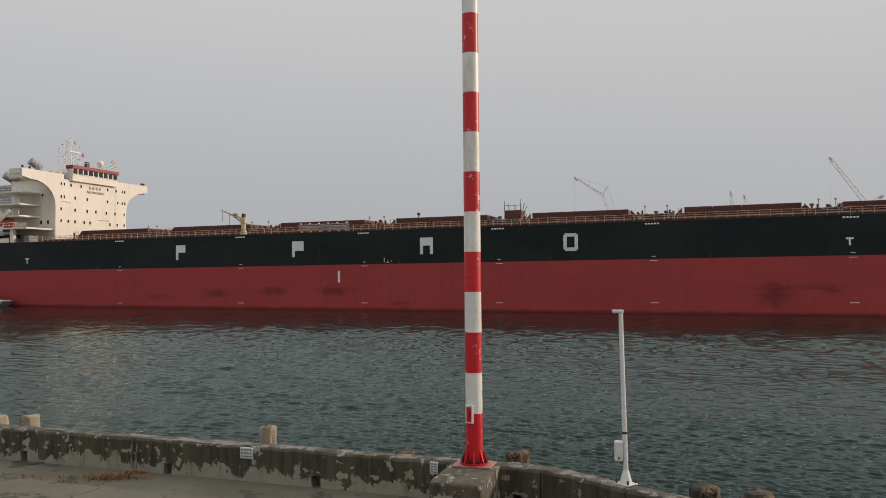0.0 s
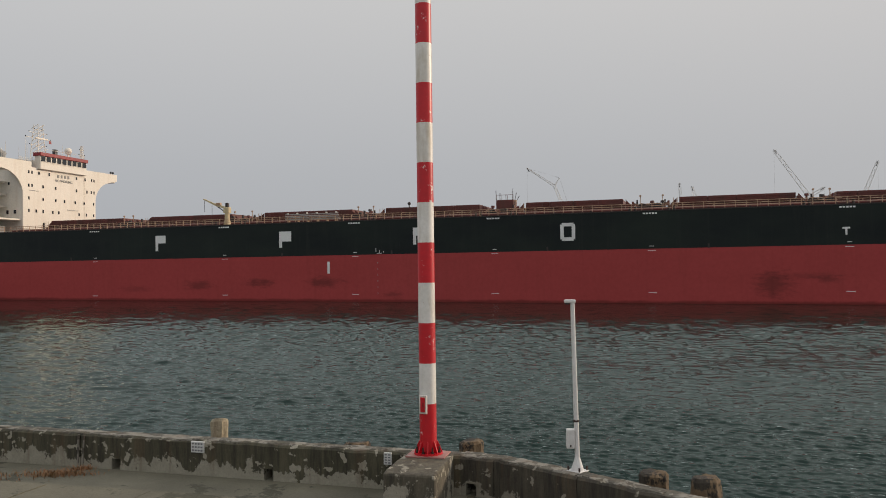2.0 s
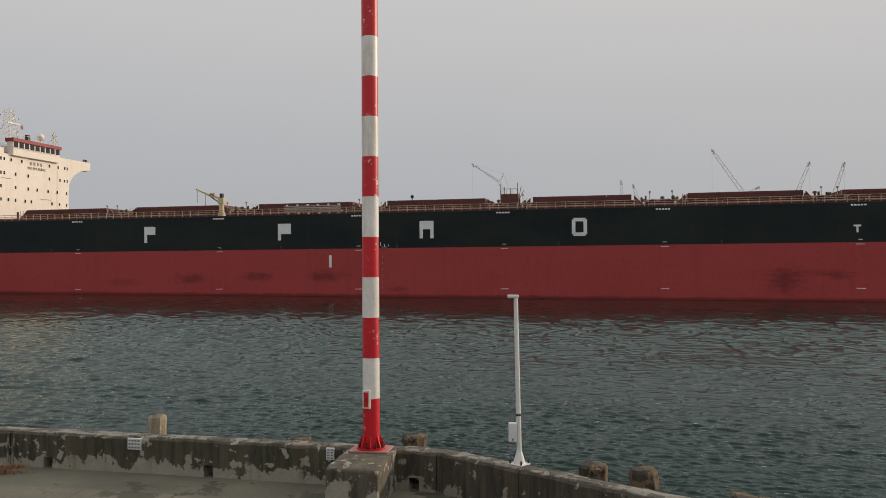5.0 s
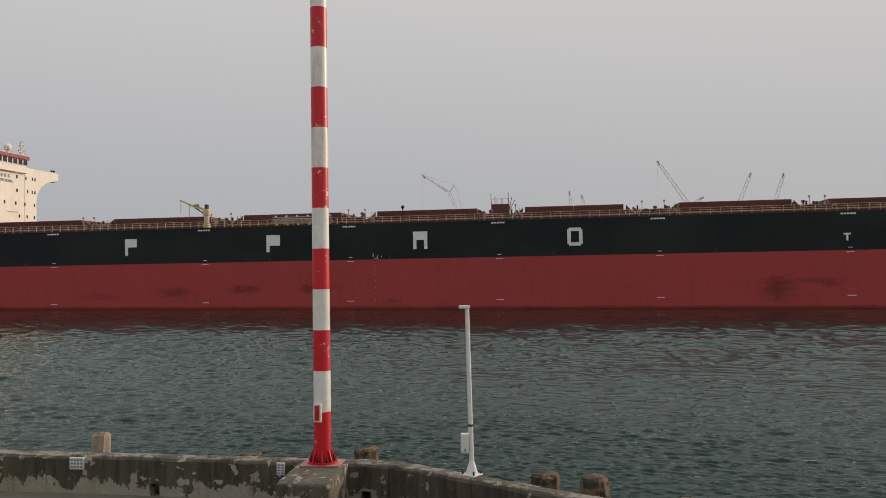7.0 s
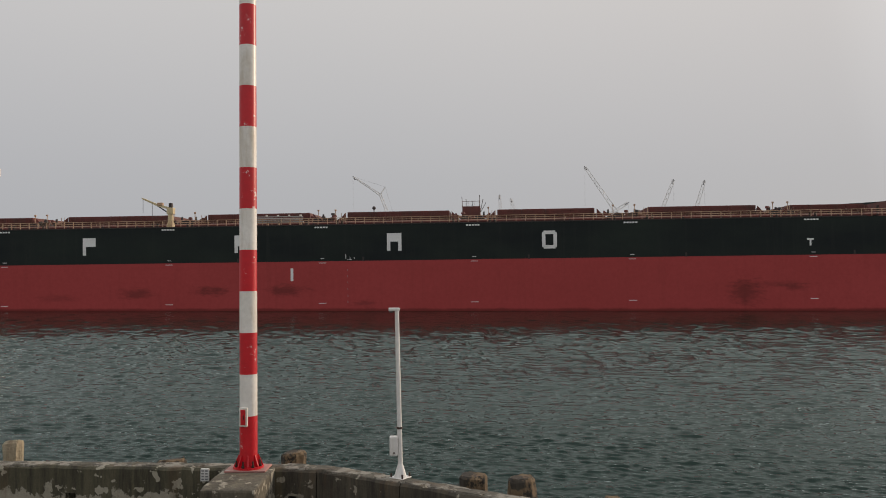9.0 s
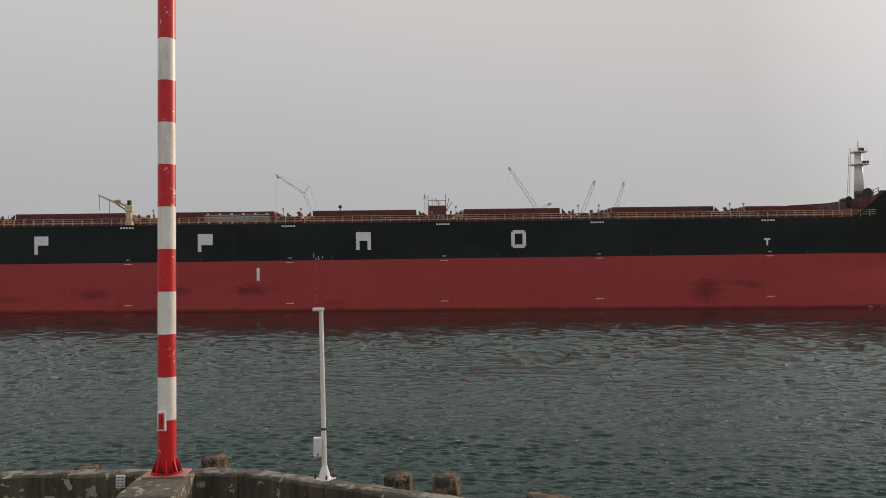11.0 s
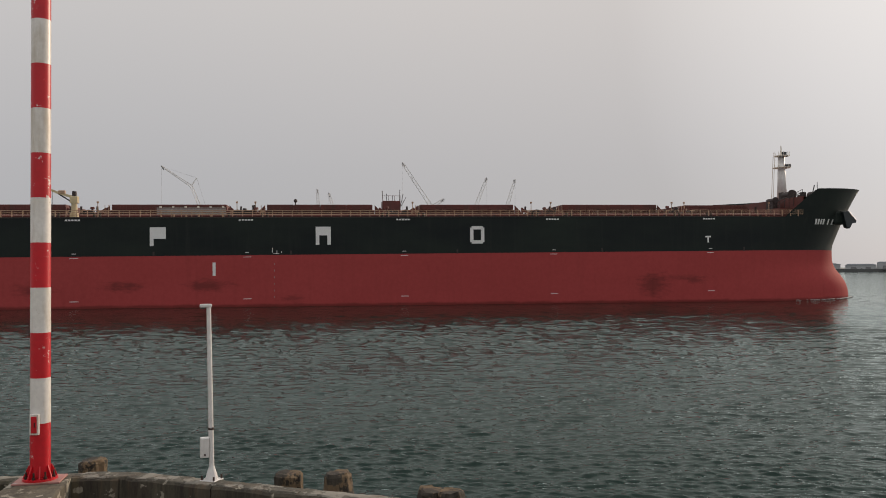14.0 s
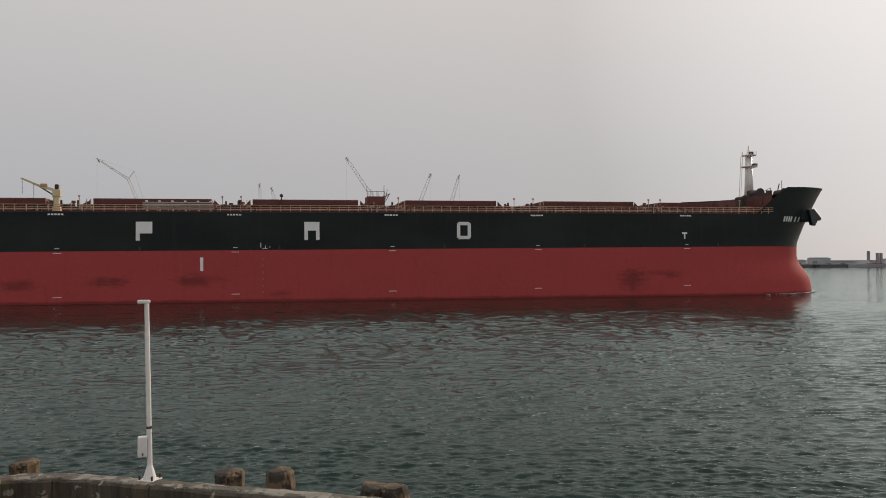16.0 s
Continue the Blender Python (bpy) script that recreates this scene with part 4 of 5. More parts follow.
part("roof_band", box(B(), FX - 1.1, FX + 1.0, -6.4, 8.3, 31.88, 32.65, 0.06), M["bridge_red"], wheel, "red roof edge")
part("chart_room", box(B(), FX - 8.6, FX - 0.92, -6.0, 7.8, 29.3, 31.0, 0.06), M["ship_white"], ship, "low white chart room behind the wheelhouse")
pane = mesh_of("bridge_window", box(B(), -0.03, 0.05, -0.62, 0.62, -0.56, 0.56, 0.03), M["glass"])
frame_mesh = mesh_of("window_sill", box(B(), -0.02, 0.12, -0.70, 0.70, -0.72, -0.63, 0.02), M["ship_white"])
for i in range(9):
    y = -5.4 + i * 1.58
    w = share("bridge_window", pane, wheel, pose(FX + 0.75, y, 31.25))
    share("window_sill", frame_mesh, w, pose(0, 0, 0))
win = mesh_of("window", box(B(), -0.03, 0.045, -0.2, 0.2, -0.34, 0.34, 0.03), M["glass"])
rows_of = ((27.9, (-9.5, -8.6, -6.6, -3.6, 4.8, 7.6, 9.8, 10.6)), (25.0, (-9.5, -8.6, -5.4, -1.7, 4.8, 8.2, 9.7, 10.6)),
           (22.2, (-9.5, -5.4, -1.7, 1.0, 4.4, 7.3, 10.4)), (19.5, (-9.5, -7.4, -5.4, -2.6, -0.8, 5.6, 8.0, 10.4)))
for z, ys in rows_of:
    for y in ys:
        share("window", win, bridge, pose(FX + 0.06, y + 0.7, z + 0.15))
for i in range(4):
    share("notice_bar", mesh_of("notice_bar", box(B(), -0.02, 0.03, -0.24, 0.24, -0.34, 0.34), M["ship_grey"]), bridge, pose(FX + 0.06, -0.2 + i * 1.05, 27.95))
cu = bpy.data.curves.new("notice", "FONT")
cu.body, cu.size, cu.extrude, cu.align_x = "NO SMOKING", 0.85, 0.02, "CENTER"
cu.materials.append(M["ship_grey"])
text = new("notice", cu)
text.parent = bridge
text.matrix_basis = pose(FX + 0.07, 1.5, 26.65, 90, 0, 90)
tagged(text, "dark no-smoking lettering")
bm = B()
for y0, y1, z in ((-8.8, -6.0, 24.0), (2.5, 6, 20.4)):
    box(bm, FX + 0.03, FX + 0.075, y0, y1, z, z + 0.12)
part("deck_edge_strip", bm, M["ship_grey"], bridge)

# side decks, stairs, lifeboat and pillars aft of the front
for z, aft in ((17.4, -118), (20.3, -112), (22.9, -112), (25.6, -108)):
    sd = part("side_deck", box(B(), aft, FX - 0.5 if z < 18 else FX - 4.2, -17.8 if z < 18 else -16.2, -10.6, z, z + 0.35, 0.04), M["ship_white"], ship, "white open side deck")
    yy = -17.6 if z < 18 else -16.0
    for h in (0.5, 1.05):
        part("deck_rail", rod(B(), (aft, yy, z + 0.35 + h), (FX - 4.3, yy, z + 0.35 + h), 0.05, n=6), M["ship_white"], sd)
    x = aft
    while x < FX - 4.2:
        part("stanchion", rod(B(), (x, yy, z + 0.3), (x, yy, z + 1.4), 0.045, n=6), M["ship_white"], sd)
        x += 1.7
for x in (-100.5, -106, -112, -117.5):
    part("pillar", box(B(), x - 0.45, x + 0.45, -17.4, -16.6, DECK - 0.1, 17.5), M["ship_white"], ship)
for x0, z0, x1, z1 in ((-108, 17.7, -104, 20.4), (-104, 20.6, -108, 23.0)):
    part("stairway", prism(B(), [(x0, z0), (x1, z1), (x1, z1 + 0.35), (x0, z0 + 0.35)], -15.8, -14.9), M["ship_white"], ship)
part("deck_fascia", box(B(), -118, -102.5, -17.95, -17.82, 16.9, 18.0, 0.04), M["ship_white"], ship)
for i in range(8):
    x = FX - 0.8 - i * 0.5
    part("stanchion", rod(B(), (x, -17.6, 17.7), (x, -17.6, 18.8), 0.045, n=6), M["ship_white"], ship)
for h in (18.25, 18.8):
    part("deck_rail", rod(B(), (FX - 4.3, -17.6, h), (FX - 0.6, -17.6, h), 0.05, n=6), M["ship_white"], ship)
for x, w, h in ((-98.2, 0.8, 1.8), (-101.0, 0.5, 1.2), (-103.6, 1.1, 2.2), (-108.5, 1.4, 2.0)):
    part("deck_locker", box(B(), x - w, x + w, -15.6, -13.2, DECK - 0.05, DECK + h, 0.06), M["ship_grey" if w < 1 else "deck_dark"], ship)
for x in (-97.4, -99.4):
    part("side_window", box(B(), x - 0.3, x + 0.3, -10.56, -10.46, 18.9, 19.7, 0.03), M["glass"], bridge)
part("side_window", box(B(), -99.2, -98.8, -10.56, -10.46, 25.2, 25.8, 0.03), M["glass"], bridge)
boat = ball(B(), -104.5, -15.2, 19.0, 2.9, 1.1, 1.1, 16)
part("lifeboat", boat, M["orange"], ship, "red enclosed lifeboat in its davits", True)
part("davit", prism(B(), [(-107.5, 17.7), (-106.9, 17.7), (-102.0, 21.4), (-102.4, 21.9)], -16.6, -16.2), M["ship_white"], ship)
funnel = part("funnel", box(B(), -122, -112, -6.5, 5.5, DECK, 29.0, 0.6), M["ship_grey"], ship, "grey funnel casing")
for x, y, z in ((-112.9, 1.6, 35.6), (-114.5, -4.2, 31.6), (-118, 3.5, 32)):
    part("exhaust_pipe", rod(B(), (x + 0.5, y, 28.5), (x - 0.3, y, z - 1.3), 0.75, n=14), M["ship_grey"], funnel)
    part("exhaust_elbow", rod(B(), (x - 0.3, y + 0.7, z - 1.6), (x - 1.2, y - 1.7, z), 0.85, 0.95, n=14), M["ship_grey"], funnel)
part("engine_casing", box(B(), -126, FX - 13.2, -9.5, 9.5, DECK - 0.1, 22.5, 0.1), M["ship_white"], ship)
part("poop_bulwark", box(B(), -122, -101, -BEAM + 1.5, -BEAM + 1.75, DECK, DECK + 1.2), M["ship_white"], ship)


def lattice_mast(name, x, y, z0, z1, w, parent, arms):
    bm = B()
    for sx in (-1, 1):
        for sy in (-1, 1):
            rod(bm, (x + sx * w, y + sy * w, z0), (x + sx * w * 0.5, y + sy * w * 0.5, z1), 0.09, 0.06, n=6)
    n = int((z1 - z0) / 0.9)
    for i in range(n):
        za, zb = z0 + (z1 - z0) * i / n, z0 + (z1 - z0) * (i + 1) / n
        for sy in (-1, 1):
            rod(bm, (x - w * 0.8, y + sy * w * 0.8, za), (x + w * 0.8, y + sy * w * 0.7, zb), 0.045, n=5)
            rod(bm, (x + sy * w * 0.8, y - w * 0.8, za), (x + sy * w * 0.8, y + w * 0.7, zb), 0.045, n=5)
    mast = part(name, bm, M["ship_white"], parent, "white lattice radar mast")
    for dz, half in arms:
        part("yardarm", rod(B(), (x, y - half, z0 + dz), (x, y + half, z0 + dz), 0.06, n=6), M["ship_white"], mast)
        for s in (-1, 1):
            part("lamp", ball(B(), x, y + s * half, z0 + dz + 0.15, 0.12, n=8), M["dark"], mast)
    return mast


main = lattice_mast("radar_mast", FX - 3, -2.9, 30.95, 39.5, 1.2, wheel, ((3.8, 2.4), (5.4, 3.6), (6.6, 2.6), (7.4, 1.0)))
part("radar_scanner", box(B(), FX - 2.2, FX - 1.9, -4.6, -1.2, 36.1, 36.4), M["ship_white"], main)
part("flag", box(B(), FX - 3, FX - 2.95, 0.3, 1.0, 35.6, 36.3), M["bridge_red"], main)
lattice_mast("signal_mast", FX - 2, 9.6, 29.2, 36.4, 0.35, wheel, ((4.9, 0.9), (6.1, 0.6)))
part("radome", ball(rod(B(), (FX - 2, 5.2, 30.9), (FX - 2, 5.2, 34.0), 0.2, n=8), FX - 2, 5.2, 34.5, 0.85), M["ship_white"], wheel, "white satellite dome", True)
part("roof_box", box(B(), FX - 0.7, FX + 0.1, -1.2, -0.4, 32.62, 34.0, 0.05), M["dark"], wheel)
bm = B()
for i in range(10):
    y = -6.0 + i * 1.5
    rod(bm, (FX + 0.6, y, 32.6), (FX + 0.6, y, 33.5), 0.035, n=5)
rod(bm, (FX + 0.6, -6.0, 33.5), (FX + 0.6, 7.6, 33.5), 0.035, n=5)
part("roof_rail", bm, M["ship_white"], wheel)
for x, y, z in ((FX - 1, -8.6, 34.2), (FX - 2, -7.6, 36.2), (FX - 2.5, -6.6, 35.4), (FX - 2, -9.4, 33.6), (FX - 2, 3.4, 35.6), (FX - 5, -10, 34.8), (FX - 2, 5.0, 34.8), (FX - 2, 6.0, 34.2), (FX - 4, -12, 33.2)):
    part("whip_aerial", rod(B(), (x, y, 29.3), (x, y, z), 0.05, 0.03, n=5), M["ship_white"], wheel)
bm = B()
for i in range(13):
    y = -10.2 + i * 0.34
    rod(bm, (FX - 1.2, y, 29.2), (FX - 1.2, y, 31.3), 0.03, n=5)
for z in (30.5, 30.9, 31.3):
    rod(bm, (FX - 1.2, -10.2, z), (FX - 1.2, -6.1, z), 0.035, n=5)
part("lookout_rail", bm, M["ship_white"], wheel)
part("locker", box(B(), FX - 3.2, FX - 2.0, -9.6, -7.2, 29.3, 30.9, 0.08), M["ship_grey"], wheel)
part("monkey_island", box(B(), FX - 12, FX - 8.6, -9, 9, 29.2, 31.6, 0.1), M["ship_grey"], wheel)

# ---- forecastle ----
fm = rod(B(), (89.6, 0, 18.2), (89.6, 0, 27.6), 1.0, 0.62, n=14)
foremast = part("foremast", fm, M["white"], ship, "white tapered foremast with two platforms", True)
for z, r in ((25.3, 1.7), (27.7, 1.5)):
    part("platform", rod(B(), (89.7, 0, z), (89.7, 0, z + 0.15), r, n=14), M["ship_white"], foremast)
    bm = B()
    for i in range(10):
        a = 2 * math.pi * i / 10
        rod(bm, (89.7 + r * math.cos(a), r * math.sin(a), z), (89.7 + r * math.cos(a), r * math.sin(a), z + 0.9), 0.035, n=5)
    part("platform_rail", bm, M["ship_white"], foremast)
part("mast_light", box(B(), 90.2, 91.4, -0.5, 0.5, 25.5, 26.1, 0.08), M["dark"], foremast)
part("mast_light", box(B(), 89.6, 90.6, -0.4, 0.4, 28.0, 28.6, 0.08), M["dark"], foremast)
part("topmast", rod(B(), (89.6, 0, 27.6), (89.6, 0, 29.9), 0.22, 0.08, n=8), M["ship_white"], foremast)
part("ladder", rod(rod(B(), (87.4, -0.3, 18.3), (88.0, -0.3, 27.6), 0.06, n=5), (87.4, 0.3, 18.3), (88.0, 0.3, 27.6), 0.06, n=5), M["ship_white"], foremast)
part("horn", rod(B(), (89.8, -0.6, 20.2), (90.7, -0.6, 20.2), 0.12, 0.3, n=10), M["ship_white"], foremast)
for x, y in ((83.6, -6.0), (86.6, -6.8), (91.5, -7.6), (93.6, -7.0)):
    base = DECK if x < 85 else 18.3
    hgt = 3.6 if x < 85 else 0.6
    wide = 1.0 if x < 85 else 1.55
    bm = box(B(), x - 0.5, x + 0.5, y - 1.2, y + 1.2, base - 0.02, base + hgt, 0.06)
    rod(bm, (x, y - 1.3, base + hgt + 0.3), (x, y + 1.3, base + hgt + 0.3), 0.42 * wide, n=16)
    rod(bm, (x, y - 1.45, base + hgt + 0.3), (x, y - 1.25, base + hgt + 0.3), 0.6 * wide, n=16)
    part("windlass", bm, M["deck_dark"], ship, "dark anchor windlass")
for i in range(9):
    x = 79.4 + i * 0.95
    z = 15.6 + i * 0.42
    part("rail_post", rod(B(), (x, -10.9, z - 1.4), (x, -10.9, z + 0.95), 0.05, n=6), M["deck_dark"], ship)
for dz in (0.45, 0.95):
    part("guard_rail", rod(B(), (79.4, -10.9, 15.6 + dz), (87.0, -10.9, 18.96 + dz), 0.045, n=6), M["deck_dark"], ship)
for x, y, w, h in ((87.4, -3.6, 0.5, 1.7), (88.2, -5.2, 0.35, 1.3), (91.3, -4.0, 0.6, 1.2), (92.6, -2.5, 0.45, 1.9), (94.6, -5.5, 0.5, 1.6), (95.6, -3.5, 0.35, 1.5)):
    part("deck_locker", box(B(), x - w, x + w, y - w, y + w, 18.28, 18.3 + h, 0.06), M["deck_dark"], ship)
part("jack_staff", rod(B(), (97.5, 0, 18.3), (97.5, 0, 22.6), 0.06, n=6), M["dark"], ship)
part("jack_staff_stay", rod(B(), (95.9, 0, 18.3), (96.6, -0.4, 21.9), 0.1, n=6), M["dark"], ship)
bm = B()
for i in range(14):
    x = 82.6 + i * 0.25
    box(bm, x, x + 0.1, -10.8, -10.6, DECK + 0.3 * i, DECK + 0.3 * i + 0.1)
part("forecastle_stair", bm, M["deck_red"], ship)

# anchor in its bolster on the flare
AX = -3.8
ay = -breadth(95.4 + AX, 14.4)
pocket = part("anchor_pocket", box(B(), 93.9 + AX, 96.9 + AX, ay - 1.1, ay + 2.4, 13.0, 15.6, 0.45), M["hull_black"], ship)
claw = [(95.2, 15.3), (96.4, 15.5), (98.0, 13.7), (97.8, 13.2), (97.0, 13.3), (96.6, 12.2), (95.9, 12.4), (95.6, 13.8)]
bm = prism(B(), [(x + AX, z) for x, z in claw], ay - 1.9, ay - 0.9)
bmesh.ops.bevel(bm, geom=bm.edges[:], offset=0.1, segments=1, affect="EDGES")
part("anchor", bm, M["dark"], pocket, "dark stockless anchor")
part("anchor_shank", rod(B(), (95.0 + AX, ay + 0.5, 15.2), (96.6 + AX, ay - 1.4, 13.6), 0.3, n=10), M["dark"], pocket)

# broken water at the stem
rng = random.Random(3)
bm = B()
for i in range(60):
    x = rng.uniform(80, 102.2)
    y = -breadth(min(x, 101.5), 0) - abs(rng.gauss(0.1, 0.5)) - 0.1
    s = rng.uniform(0.08, 0.35) * (0.5 + (x - 74) / 40)
    ball(bm, x, y, -0.0082 * x + 0.08, s * 1.6, s * 0.6, 0.04, 6)
tagged(part("bow_ripple", bm, M["foam"], ship, "thin line of foam along the stem"), kind="stuff")


# ---- pilot launch under the stern ----
def build_launch():
    root = thing("launch", pose(0, 0, 0), "small white launch running close to the ship's quarter", "boat")
    bm = prism(B(), [(-6, -0.3), (7.2, -0.3), (9.6, 1.15), (-6, 1.9)], -1.6, 1.6)
    bmesh.ops.bevel(bm, geom=bm.edges[:], offset=0.15, segments=2, affect="EDGES")
    part("hull", bm, M["white"], root)
    part("cabin", box(B(), -4, 1, -1.2, 1.2, 1.1, 2.9, 0.15), M["white"], root)
    part("window", box(B(), -3.6, 0.9, -1.25, 1.25, 1.9, 2.5, 0.05), M["glass"], root)
    return root


launch = build_launch()


# ---- far side of the harbour ----
def far_point(az, dist, el=None, z=None):
    a = radians(az)
    return Vector((dist * math.sin(a), dist * math.cos(a), EYE + dist * math.tan(radians(el)) if el is not None else z))


bm = B()
c = [far_point(az, d, z=0) for az, d in ((-16, 380), (40, 380), (40, 480), (-16, 480))]
prism(bm, [(v.x, v.y) for v in c], -3, 3.0, "xy")
tagged(part("quay_far", bm, M["hazed_land"]), "distant concrete quay beyond the ship", "quay", kind="structure")


def lattice(bm, p0, p1, w0, w1, up=Vector((0, 0, 1)), cells=10, r=0.16):
    """A three-dimensional lattice boom between two points."""
    d = (p1 - p0).normalized()
    s = d.cross(up).normalized()
    t = s.cross(d)
    def corner(k, i):
        f = k / cells
        w = (w0 + (w1 - w0) * f) / 2
        a, b = ((1, 1), (-1, 1), (-1, -1), (1, -1))[i]
        return p0 + (p1 - p0) * f + s * w * a + t * w * b
    for i in range(4):
        rod(bm, corner(0, i), corner(cells, i), r, n=4)
        for k in range(cells):
            rod(bm, corner(k, i), corner(k + 1, (i + 1) % 4), r * 0.6, n=4)
    return bm


def build_mobile_crane(base, knee, tip, dist, label, jib=None, tail=None):
    """base, knee and tip as bearing and elevation; the boom runs from the slewing body to the tip."""
    foot = far_point(base[0], dist, z=3.0)
    root = thing("harbour_crane", Matrix.Translation(foot), label, "crane", "cranes on the far quay")
    inv = -foot
    b = far_point(base[0], dist, el=base[1]) + inv
    t = far_point(tip[0], dist, el=tip[1]) + inv
    d = (b - t)
    low = b + d.normalized() * max(0.0, (b.z - 7.0) / max(0.2, d.normalized().z * -1)) if d.z < 0 else b
    if knee is None:
        part("boom", lattice(B(), low, t, 2.6, 1.1, cells=16, r=0.10), M["far_steel"], root)
        end = t
    else:
        k = far_point(*knee[:1], dist, el=knee[1]) + inv
        d = (b - k).normalized()
        low = b + d * max(0.0, (b.z - 7.0) / -d.z)
        part("boom", lattice(B(), low, k, 1.6, 1.1, cells=9, r=0.11), M["far_steel"], root)
        part("jib", lattice(B(), k, t, 1.0, 0.4, cells=9, r=0.10), M["far_steel"], root)
        e2 = far_point(tail[0], dist, el=tail[1]) + inv
        part("strut", lattice(B(), k, e2, 0.5, 0.3, cells=4, r=0.08), M["far_steel"], root)
        part("pendant", rod(B(), e2, t, 0.03, n=4), M["far_dark"], root)
        part("backstay", rod(B(), e2, low, 0.04, n=4), M["far_dark"], root)
        end = t
    dirn = (end - low).normalized()
    part("boom_head", rod(B(), end - dirn * 2.0, end + dirn * 0.4, 0.28, 0.2, n=8), M["far_dark"], root)
    part("hoist_wire", rod(B(), end, (end.x, end.y, max(1.0, end.z - 30)), 0.03, n=4), M["far_dark"], root)
    part("slewing_body", box(B(), low.x - 3.5, low.x + 3.5, low.y - 2.5, low.y + 2.5, 2.2, 7.0, 0.4), M["far_steel"], root)
    part("undercarriage", box(B(), low.x - 5, low.x + 5, low.y - 4, low.y + 4, 0, 2.2, 0.3), M["far_dark"], root)
    return root


build_mobile_crane((11.86, 4.45), (11.36, 5.66), (9.43, 6.93), 400, "distant lattice-boom crane with a luffing jib", tail=(11.72, 6.22))
build_mobile_crane((27.9, 4.69), None, (26.02, 7.50), 400, "distant crane with a tall pale lattice boom")
build_mobile_crane((28.5, 4.6), None, (29.0, 4.9), 405, "distant crane with a lowered dark boom")
build_mobile_crane((20.03, 4.4), None, (19.94, 5.58), 420, "distant crane with an upright dark boom")
build_mobile_crane((21.05, 4.4), None, (20.76, 5.31), 420, "distant crane with a slightly leaning dark boom")
build_mobile_crane((31.3, 4.4), None, (32.08, 6.39), 400, "distant crane with a steep pale boom")
build_mobile_crane((33.55, 4.4), None, (34.12, 6.26), 400, "distant crane with a steep pale boom")

SHORE = 960.0
bm = B()
c = [far_point(az, d, z=0) for az, d in ((44, SHORE), (56, SHORE), (64, SHORE + 40), (80, SHORE + 120), (80, SHORE + 500), (44, SHORE + 500))]
prism(bm, [(v.x, v.y) for v in c], -3, 3.0, "xy")
tagged(part("shore_far", bm, M["far_edge"]), "low hazy industrial shore across the harbour", "shore", kind="structure")


def build_shed(az, w, d, h, dist, label, pitch=1.4):
    p = far_point(az, dist, z=2.2)
    root = thing("warehouse", Matrix.Translation(p) @ pose(0, 0, 0, 0, 0, -az), label, "warehouse", "sheds on the far shore")
    part("wall", box(B(), -w / 2, w / 2, -d / 2, d / 2, 0, h), M["far_wall"], root)
    part("roof", prism(B(), [(-w / 2 - 1, h), (w / 2 + 1, h), (w / 2 - w * 0.1, h + pitch), (-w / 2 + w * 0.1, h + pitch)], -d / 2 - 1, d / 2 + 1), M["far_roof"], root)
    door = mesh_of("door", box(B(), -2.5, 2.5, -d / 2 - 0.15, -d / 2 + 0.2, 0, min(5, h * 0.6)), M["far_dark"])
    for i in range(int(w / 14)):
        share("door", door, root, pose(-w / 2 + 8 + i * 14, 0, 0))


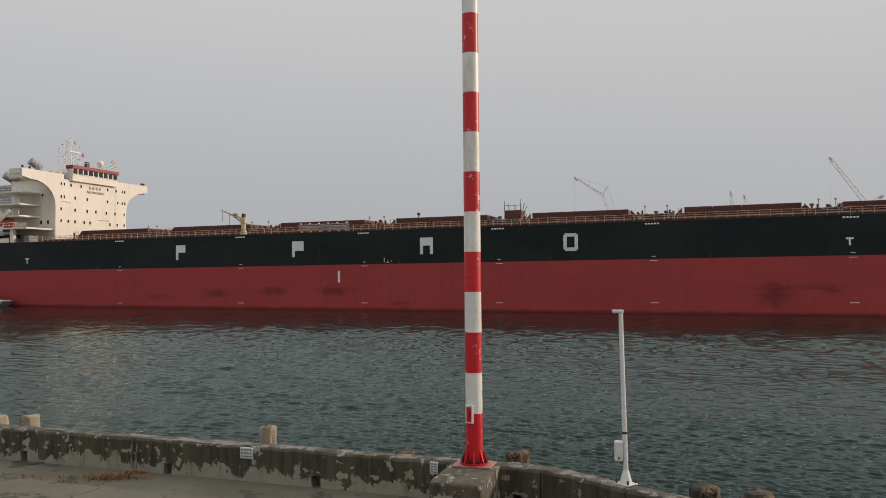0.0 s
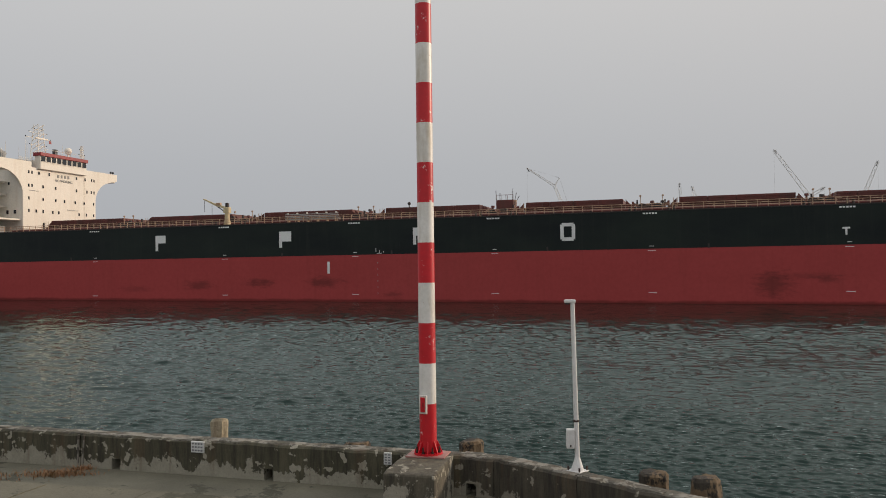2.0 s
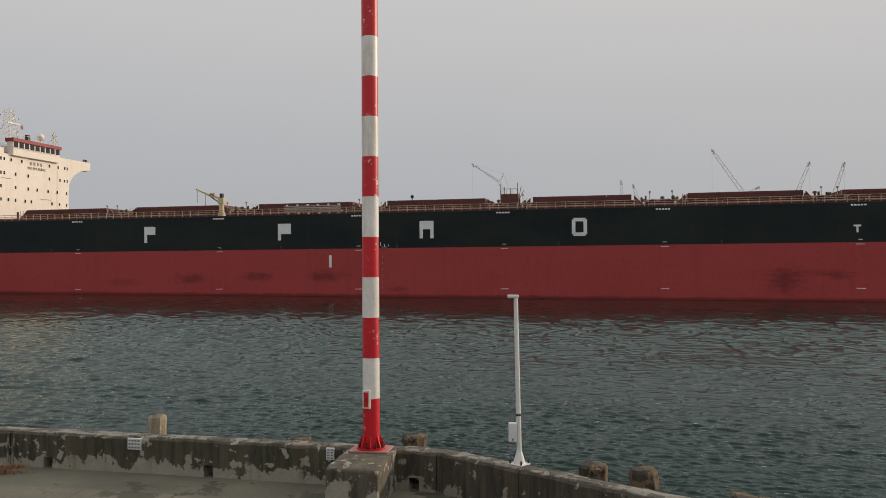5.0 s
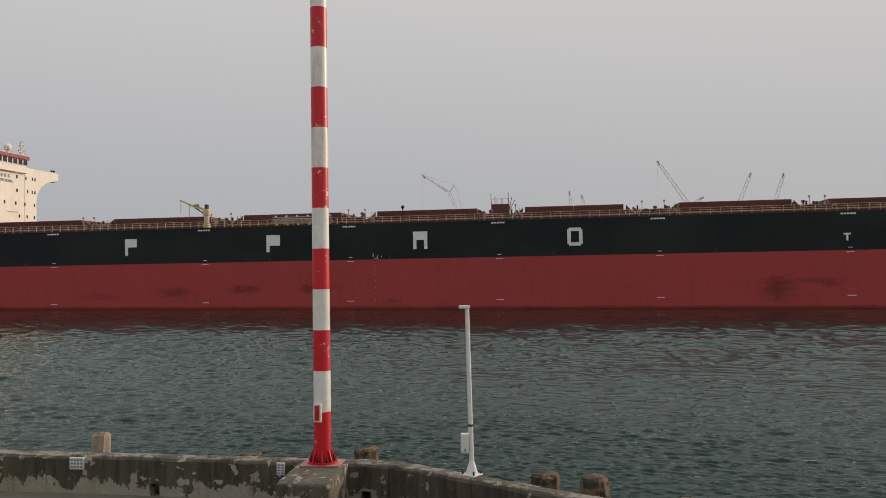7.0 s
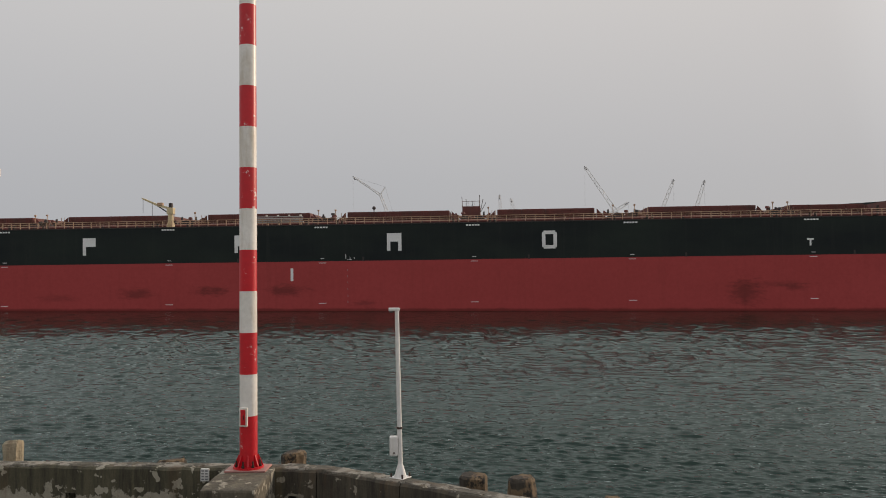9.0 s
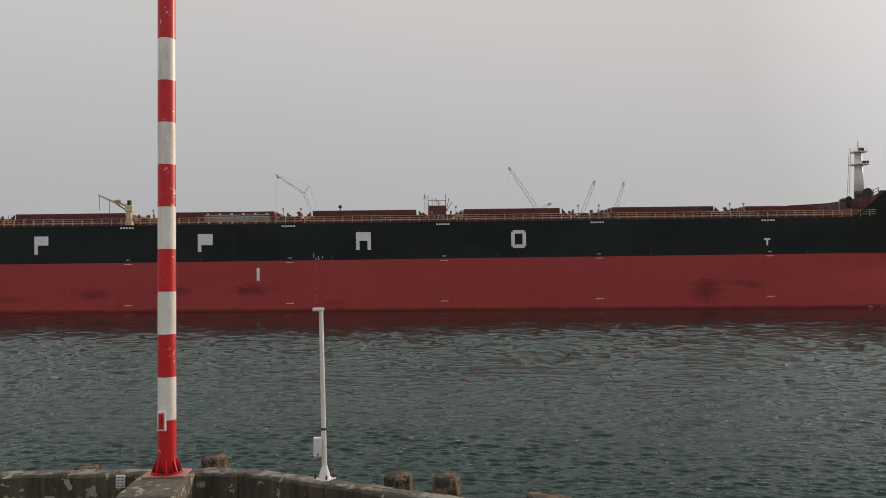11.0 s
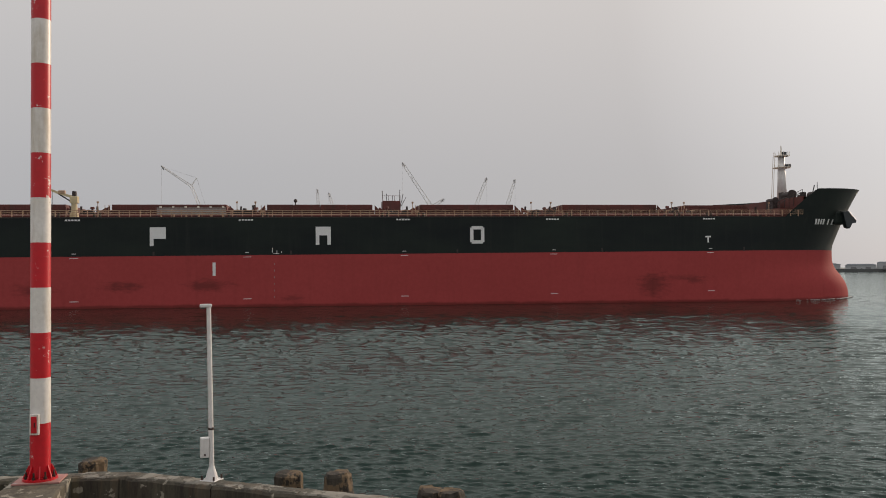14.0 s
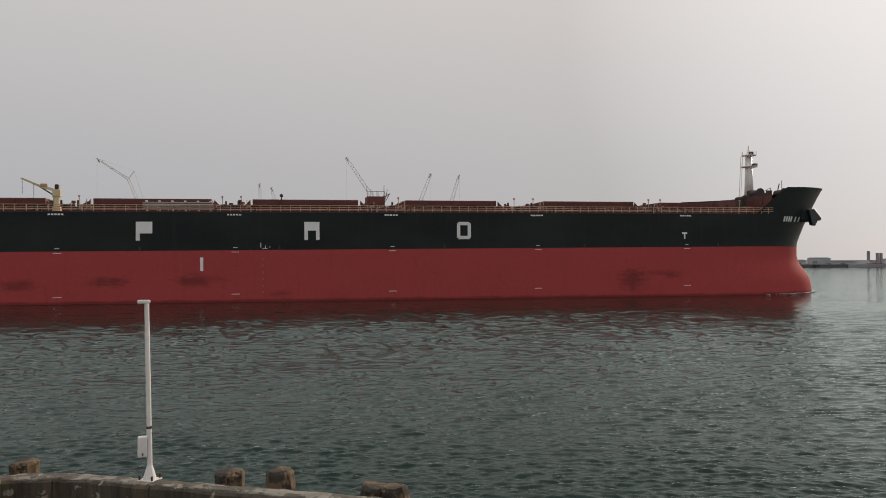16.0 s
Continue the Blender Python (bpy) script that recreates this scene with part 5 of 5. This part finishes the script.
rng = random.Random(21)
for az, w, d, h, dist in ((50, 60, 30, 9, 1000), (54, 50, 30, 7, 1010), (56.6, 30, 20, 6, 985), (58.2, 24, 22, 9, 1005), (59.4, 38, 20, 5, 1000),
                          (61.0, 30, 20, 5, 990), (63.5, 60, 30, 8, 1040), (67, 70, 30, 9, 1100), (71, 60, 30, 9, 1140)):
    build_shed(az, w, d, h * 0.8, dist, "pale low warehouse on the far shore")
for az, h, dist in ((61.05, 17, 950), (61.55, 15, 952), (61.75, 15, 955), (62.6, 18, 960)):
    p = far_point(az, dist, z=0)
    root = thing("jack_up_leg", Matrix.Translation(p), "dark upright leg of a barge across the harbour", "barge leg", "legs of the moored barge")
    part("leg", rod(B(), (0, 0, -2), (0, 0, h), 1.6, n=10), M["far_dark"], root)
    part("collar", box(B(), -3, 3, -3, 3, 2, 4), M["bridge_red"], root)
p = far_point(61.6, 952, z=0)
root = thing("barge", Matrix.Translation(p) @ pose(0, 0, 0, 0, 0, -61.6), "low dark barge moored on the far side", "barge")
part("hull", box(B(), -28, 28, -6, 6, -0.5, 3.4, 0.4), M["far_dark"], root)
part("cabin", box(B(), -20, -8, -4, 4, 3.3, 7.0, 0.2), M["far_wall"], root)
bm = B()
for i in range(160):
    az = rng.uniform(45, 78)
    q = far_point(az, rng.uniform(965, 985) + max(0, az - 60) * 8, z=2.0)
    ball(bm, q.x, q.y, 2.2 + rng.uniform(0.0, 0.5), rng.uniform(1.2, 4.5), rng.uniform(1.2, 3), rng.uniform(0.6, 1.6), 7)
tagged(part("scrub", bm, M["far_edge"]), "dark scrub along the far shore", "scrub", kind="stuff")


# ---- movement ----
SPEED, START = 3.638, -0.10


def motions():
    rows, boat_rows, sea_rows = [], [], []
    for t in (0.0, 4.0, 8.0, 12.0, 16.0):
        along_way = START + SPEED * t
        p = Vector((0, 137.5, 0)) + NX * BEAM + EX * along_way
        rows.append((t, Matrix.Translation(p) @ pose(0, 0, 0, 0, 0, HEADING) @ pose(0, 0, 0, 0, -0.47, 0)))
        q = Vector((0, 137.5, 0)) - NX * 2.2 + EX * (along_way - 106.0)
        boat_rows.append((t, Matrix.Translation(q) @ pose(0, 0, 0, 0, 0, HEADING)))
        sea_rows.append((t, Matrix.Translation(EX * -0.25 * t - NX * 0.35 * t) @ pose(0, 0, 0, 0, 0, HEADING)))
    walk(ship, rows)
    walk(launch, boat_rows)
    walk(water, sea_rows)


motions()
